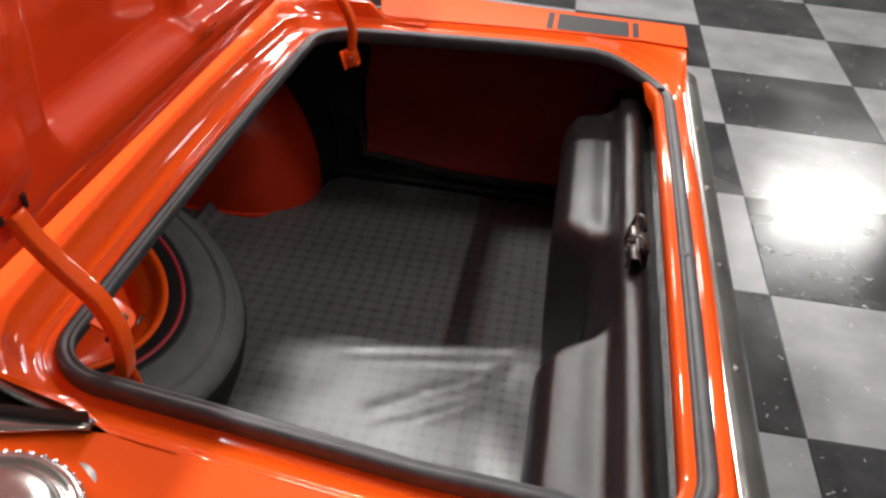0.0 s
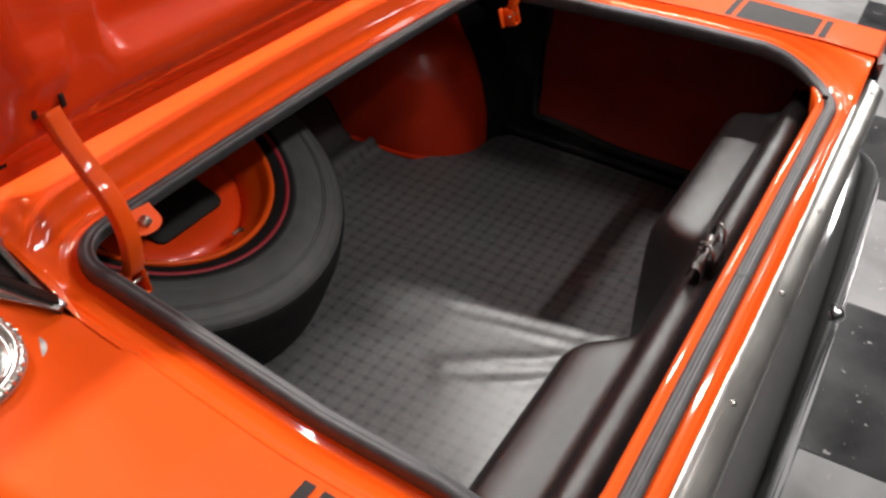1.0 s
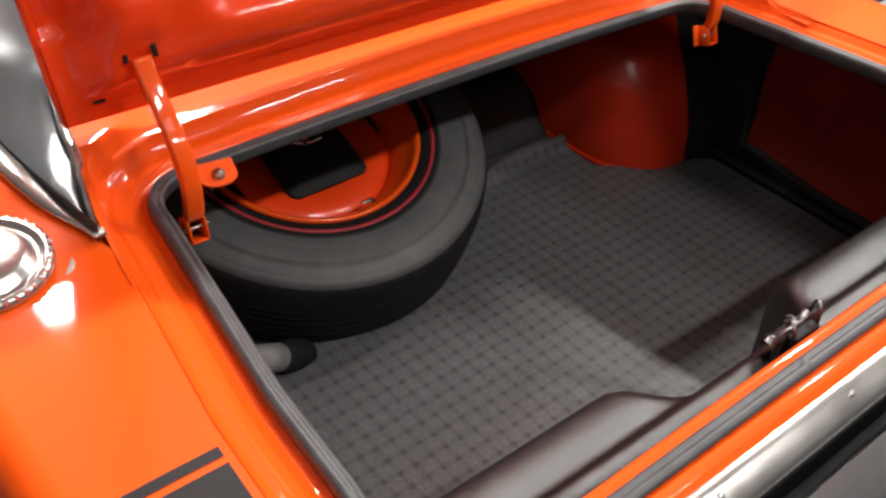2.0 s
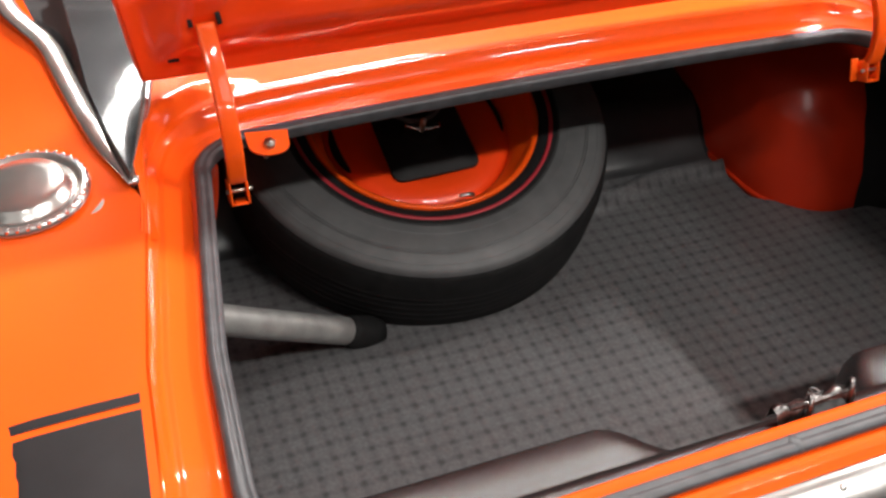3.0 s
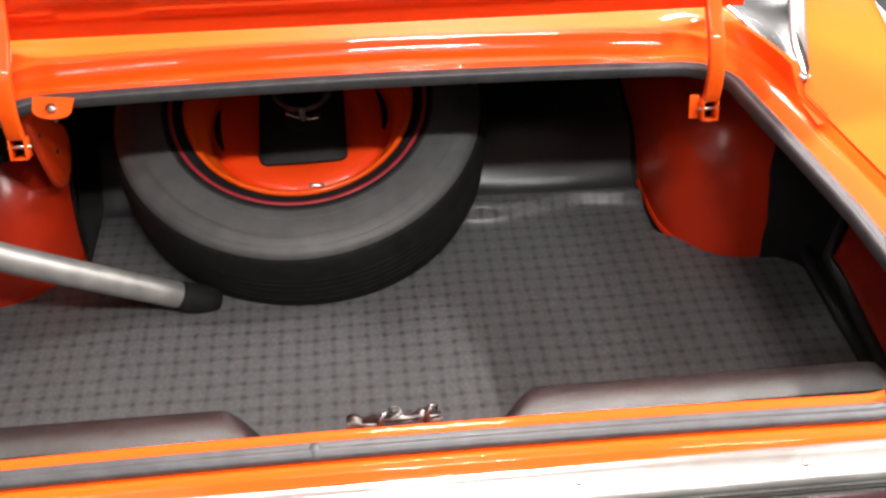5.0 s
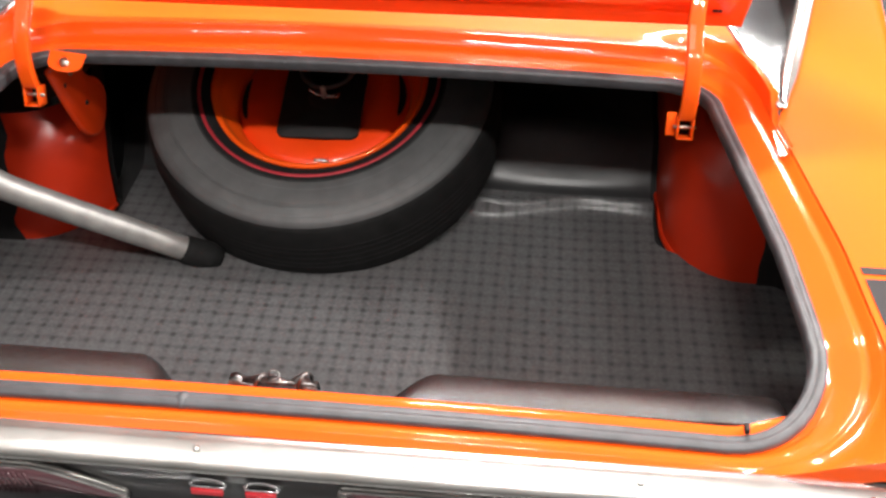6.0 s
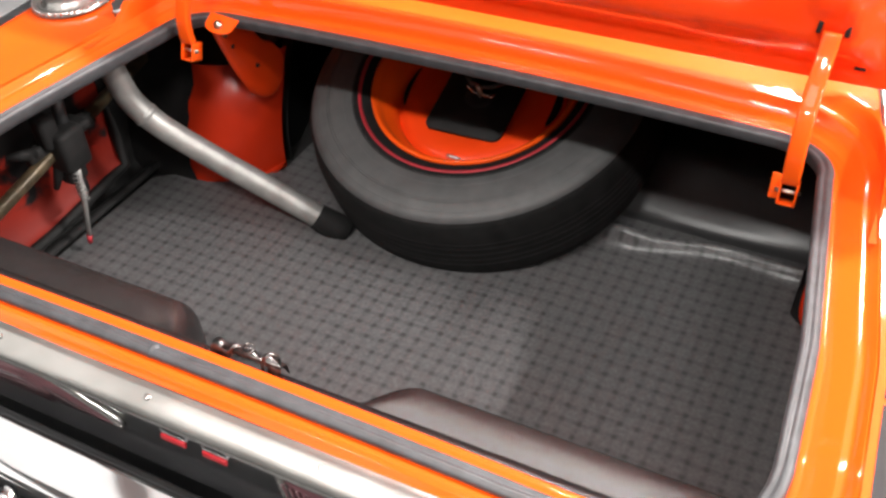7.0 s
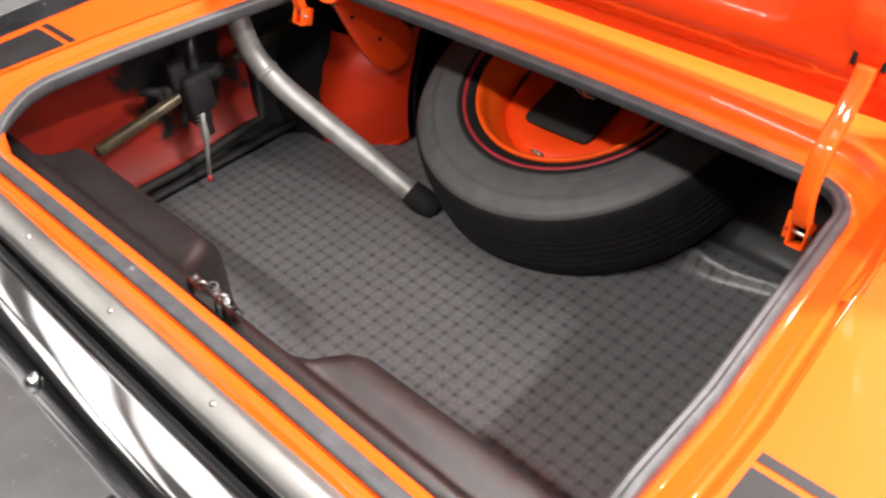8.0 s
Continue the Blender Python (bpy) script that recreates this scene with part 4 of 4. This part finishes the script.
tyre_prof2 = [(0.2195, 0.0080), (0.235, 0.010), (0.262, 0.011), (0.285, 0.008), (0.304, 0.001), (0.3135, -0.006), (0.3170, -0.010), (0.3190, -0.015), (0.3230, -0.034), (0.3250, -0.054), (0.3250, -0.128), (0.3240, -0.144), (0.3180, -0.158), (0.290, -0.172), (0.240, -0.175), (0.195, -0.160)]
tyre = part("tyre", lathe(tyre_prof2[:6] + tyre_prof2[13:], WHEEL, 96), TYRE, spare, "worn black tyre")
# bead and tread take a darker rubber in place of their shade
part("bead", lathe(tyre_prof + [(0.2195, 0.0083), (0.226, 0.0095), (0.231, 0.0098), (0.232, 0.0088)], WHEEL, 96), BLACK_SHADE_RUBBER, tyre, "smooth bead ring darkened for shade")
part("tread", lathe(tyre_prof2[5:14], WHEEL, 96), BLACK_SHADE_RUBBER, tyre, "worn tread band darkened for shade")
for rr, zz in ((0.229, 0.0092), (0.246, 0.0105), (0.2755, 0.0106), (0.2800, 0.0105), (0.2970, 0.0040)):
    part("sidewall_ring", lathe([(rr - 0.0012, zz - 0.0004), (rr, zz + 0.0008), (rr + 0.0012, zz - 0.0004)], WHEEL, 96), TYRE, tyre)
part("red_line", lathe([(0.2136, 0.0066), (0.2142, 0.0092), (0.2196, 0.0100), (0.2202, 0.0076)], WHEEL, 96), REDLINE, tyre, "thin red sidewall line")
for hh in (-0.054, -0.068, -0.084, -0.100, -0.114):
    part("tread_groove", lathe([(0.3252, hh - 0.0018), (0.3262, hh), (0.3252, hh + 0.0018)], WHEEL, 96), SPLATTER, tyre)
rim_prof = [(0.190, -0.010), (0.1965, -0.002), (0.1965, 0.004), (0.192, 0.006), (0.187, 0.002), (0.183, -0.012), (0.178, -0.022), (0.170, -0.028), (0.160, -0.050), (0.157, -0.075), (0.150, -0.085)]
rim = part("rim", lathe(rim_prof, WHEEL, 96), ORANGE, spare, "orange painted steel rim")
DISC = [(0.168, -0.070), (0.160, -0.060), (0.152, -0.052), (0.142, -0.047), (0.130, -0.0445), (0.116, -0.0445), (0.104, -0.047), (0.096, -0.050), (0.086, -0.052), (0.070, -0.053), (0.0001, -0.053)]
part("disc", lathe(DISC, WHEEL, 64), ORANGE_SHADED, rim)


def disc_height(r):
    for (r0, h0), (r1, h1) in zip(DISC, DISC[1:]):
        if r1 <= r <= r0:
            return lerp(h0, h1, (r0 - r) / (r0 - r1))
    return -0.053


for k in range(2):
    crescent = []
    for n in range(17):
        a = math.pi * k + radians(4 + lerp(-19, 19, n / 16))
        w = 0.0065 * math.sqrt(max(0.02, 1 - (n / 8 - 1) ** 2))
        crescent.append([WHEEL @ Vector((r * math.cos(a), r * math.sin(a), disc_height(r) + 0.0012)) for r in (0.1465 - w, 0.1465, 0.1465 + w)])
    part("vent_slot", sheet(crescent), SPLATTER, rim, "dark crescent vent slot")
m = WHEEL @ Matrix.Rotation(radians(-82), 4, "Z") @ Matrix.Translation((0.166, 0, -0.022))
part("valve", tube([m @ Vector((0.002, 0.012, -0.002)), m @ Vector((0.0, 0.004, 0.002)), m @ Vector((-0.001, -0.006, 0.003)), m @ Vector((-0.002, -0.012, 0.003))], [0.0040, 0.0036, 0.0030, 0.0026], 10), ZINC, rim, "brass valve stem")


# hold-down plate with its bolt and wing nut
hold = thing("hold_down", "black square hold-down plate with a bright wing nut", "clamp")
part("plate", rounded_plate(WHEEL @ Matrix.Translation((0.002, -0.018, -0.044)), 0.150, 0.165, 0.016, 0.0, 0.006), SPLATTER, hold)
part("washer", lathe([(0.006, 0.0), (0.028, 0.002), (0.030, -0.001)], WHEEL @ Matrix.Translation((0.004, -0.008, -0.038)), 32), SPLATTER, hold)
part("cup", lathe([(0.0001, -0.020), (0.034, -0.019), (0.044, -0.008), (0.050, 0.004), (0.052, 0.004), (0.054, -0.004)], WHEEL @ Matrix.Translation((0.004, 0.052, -0.022)), 32), TYRE, hold, "dull grey pressed cup")
part("bolt", tube([WHEEL @ Vector((0.004, -0.008, -0.040)), WHEEL @ Vector((0.004, -0.008, -0.012))], 0.005, 10), ZINC, hold)
for s in (1, -1):
    pts = smooth_line([(s * 0.003, 0, -0.008), (s * 0.012, 0, -0.006), (s * 0.022, 0.002, -0.003), (s * 0.030, 0.002, -0.001)], 4)
    part("wing", tube([WHEEL @ Matrix.Translation((0.004, -0.008, -0.026)) @ Matrix.Rotation(radians(-14), 4, "Z") @ p for p in pts], [0.006] * 4 + [0.007] * 4 + [0.0075] * 4 + [0.005], 10, flat=0.5), CHROME, hold)

# jack parts stowed beside the floor on the left
jack = thing("jack", "black car jack with a tarnished bar standing beside the wheel well", "jack")
bar_m = look((-0.708, -0.104, 0.660), (-0.768, 0.22, 0.672)) @ pose(0, 0, 0, 90, 0, 0)
part("bar", tube([bar_m @ Vector((0, -0.26, 0)), bar_m @ Vector((0, 0, 0)), bar_m @ Vector((0, 0.26, 0))], 0.0105, 10, power=0.6), WOODY, jack, "tarnished straight bar")
body = block(-0.684, -0.136, 0.662, 0.050, 0.058, 0.080, 0.010)
block(-0.688, -0.138, 0.618, 0.034, 0.040, 0.050, 0.008, bm=body)
block(-0.688, -0.112, 0.688, 0.046, 0.050, 0.018, 0.005, bm=body)
block(-0.692, -0.160, 0.705, 0.030, 0.036, 0.060, 0.008, bm=body)
part("body", body, SPLATTER, jack)
part("post", tube([(-0.692, -0.128, 0.56), (-0.694, -0.120, 0.72), (-0.698, -0.108, 0.780)], 0.0115, 12), BLACK_PANEL, jack)
part("crossarm", block(-0.702, -0.132, 0.672, 0.022, 0.150, 0.030, 0.007), SPLATTER, jack)
for p, q in (((-0.700, -0.190, 0.676), (-0.716, -0.232, 0.690)), ((-0.700, -0.080, 0.668), (-0.712, -0.044, 0.652)), ((-0.696, -0.150, 0.640), (-0.706, -0.170, 0.588))):
    part("pawl", tube([p, Vector(p).lerp(Vector(q), 0.5) + Vector((0.003, 0, 0.003)), q], [0.012, 0.010, 0.005], 8), SPLATTER, jack)
part("foot", tube([(-0.668, -0.140, 0.640), (-0.672, -0.148, 0.56), (-0.680, -0.159, 0.478)], [0.0052, 0.0048, 0.0042], 10), STEEL, jack)
part("spring", tube([(-0.671 + 0.0075 * math.cos(a * 0.8), -0.147 + 0.0075 * math.sin(a * 0.8), 0.560 + 0.0011 * a) for a in range(56)], 0.0014, 6), STEEL, jack)
part("tip", tube([(-0.6797, -0.1586, 0.482), (-0.6812, -0.1606, 0.466)], [0.0055, 0.004], 10), REDLINE, jack, "red painted tip")

# road wheels that carry the car, hidden under the quarter panels
for s in (1, -1):
    m = Matrix.Translation((s * 0.73, 0.47, 0.325)) @ Euler((0, radians(90), 0)).to_matrix().to_4x4()
    road = part("road_wheel", lathe([(0.19, -0.07), (0.23, -0.09), (0.30, -0.085), (0.325, -0.06), (0.325, 0.06), (0.30, 0.085), (0.23, 0.09), (0.19, 0.07)], m, 48), TYRE, car, "black road tyre under the quarter panel")
    part("road_rim", lathe([(0.195, -0.07), (0.18, -0.05), (0.02, -0.03), (0.02, 0.03), (0.18, 0.05), (0.195, 0.07)], m, 32), ORANGE, road)

# ---- tiles ----
TILE = 0.60
TURN = radians(0.9)
tile_bm = block(0, 0, -0.003, TILE - 0.003, TILE - 0.003, 0.006, 0.0012, seg=1)
tile_mesh = []
for mm in (TILE_LIGHT, TILE_DARK):
    me = bpy.data.meshes.new("tile")
    tile_bm.to_mesh(me)
    me.materials.append(mm)
    tile_mesh.append(me)
tile_bm.free()
rotz = Matrix.Rotation(TURN, 4, "Z")
for i in range(-9, 11):
    for j in range(-8, 7):
        ob = new("tile", tile_mesh[(i + j + 1) % 2])
        ob.matrix_world = Matrix.Translation((0.642, -1.045, 0)) @ rotz @ Matrix.Translation(((i + 0.5) * TILE, (j + 0.5) * TILE, 0))
        ob.parent = floor

# ---- ceiling lights ----
def ceiling_light(lx, ly, sx, sy):
    """A framed panel with an opal diffuser, flush with the ceiling."""
    t = thing("ceiling_light", "flat white ceiling light panel", "lamp", "ceiling lights")
    bm = bmesh.new()
    for dx, dy, wx, wy in ((0, sy / 2 + 0.015, sx + 0.06, 0.03), (0, -sy / 2 - 0.015, sx + 0.06, 0.03), (sx / 2 + 0.015, 0, 0.03, sy), (-sx / 2 - 0.015, 0, 0.03, sy)):
        block(lx + dx, ly + dy, CEILING - 0.025, wx, wy, 0.05, 0.003, bm=bm, seg=1)
    part("frame", bm, CEIL_PAINT, t, smooth=False)
    part("diffuser", block(lx, ly, CEILING - 0.014, sx, sy, 0.008, 0), DIFFUSER, t, "white opal diffuser", smooth=False)


for lx, ly, power in LAMPS:
    ceiling_light(lx, ly, 0.58, 1.18)
for lx, ly, power in WIDE_LAMPS:
    ceiling_light(lx, ly, 1.18, 0.58)
for lx, ly, power in SQUARE_LAMPS:
    ceiling_light(lx, ly, 1.18, 0.85)
for lx, ly, power, sx, sy in STRIPS:
    ceiling_light(lx, ly, sx, sy)
# housings for the added reflection panels, likewise no known fixtures
for lx, ly, power in ADDED_PANELS:
    ceiling_light(lx, ly, 1.18, 2.38)
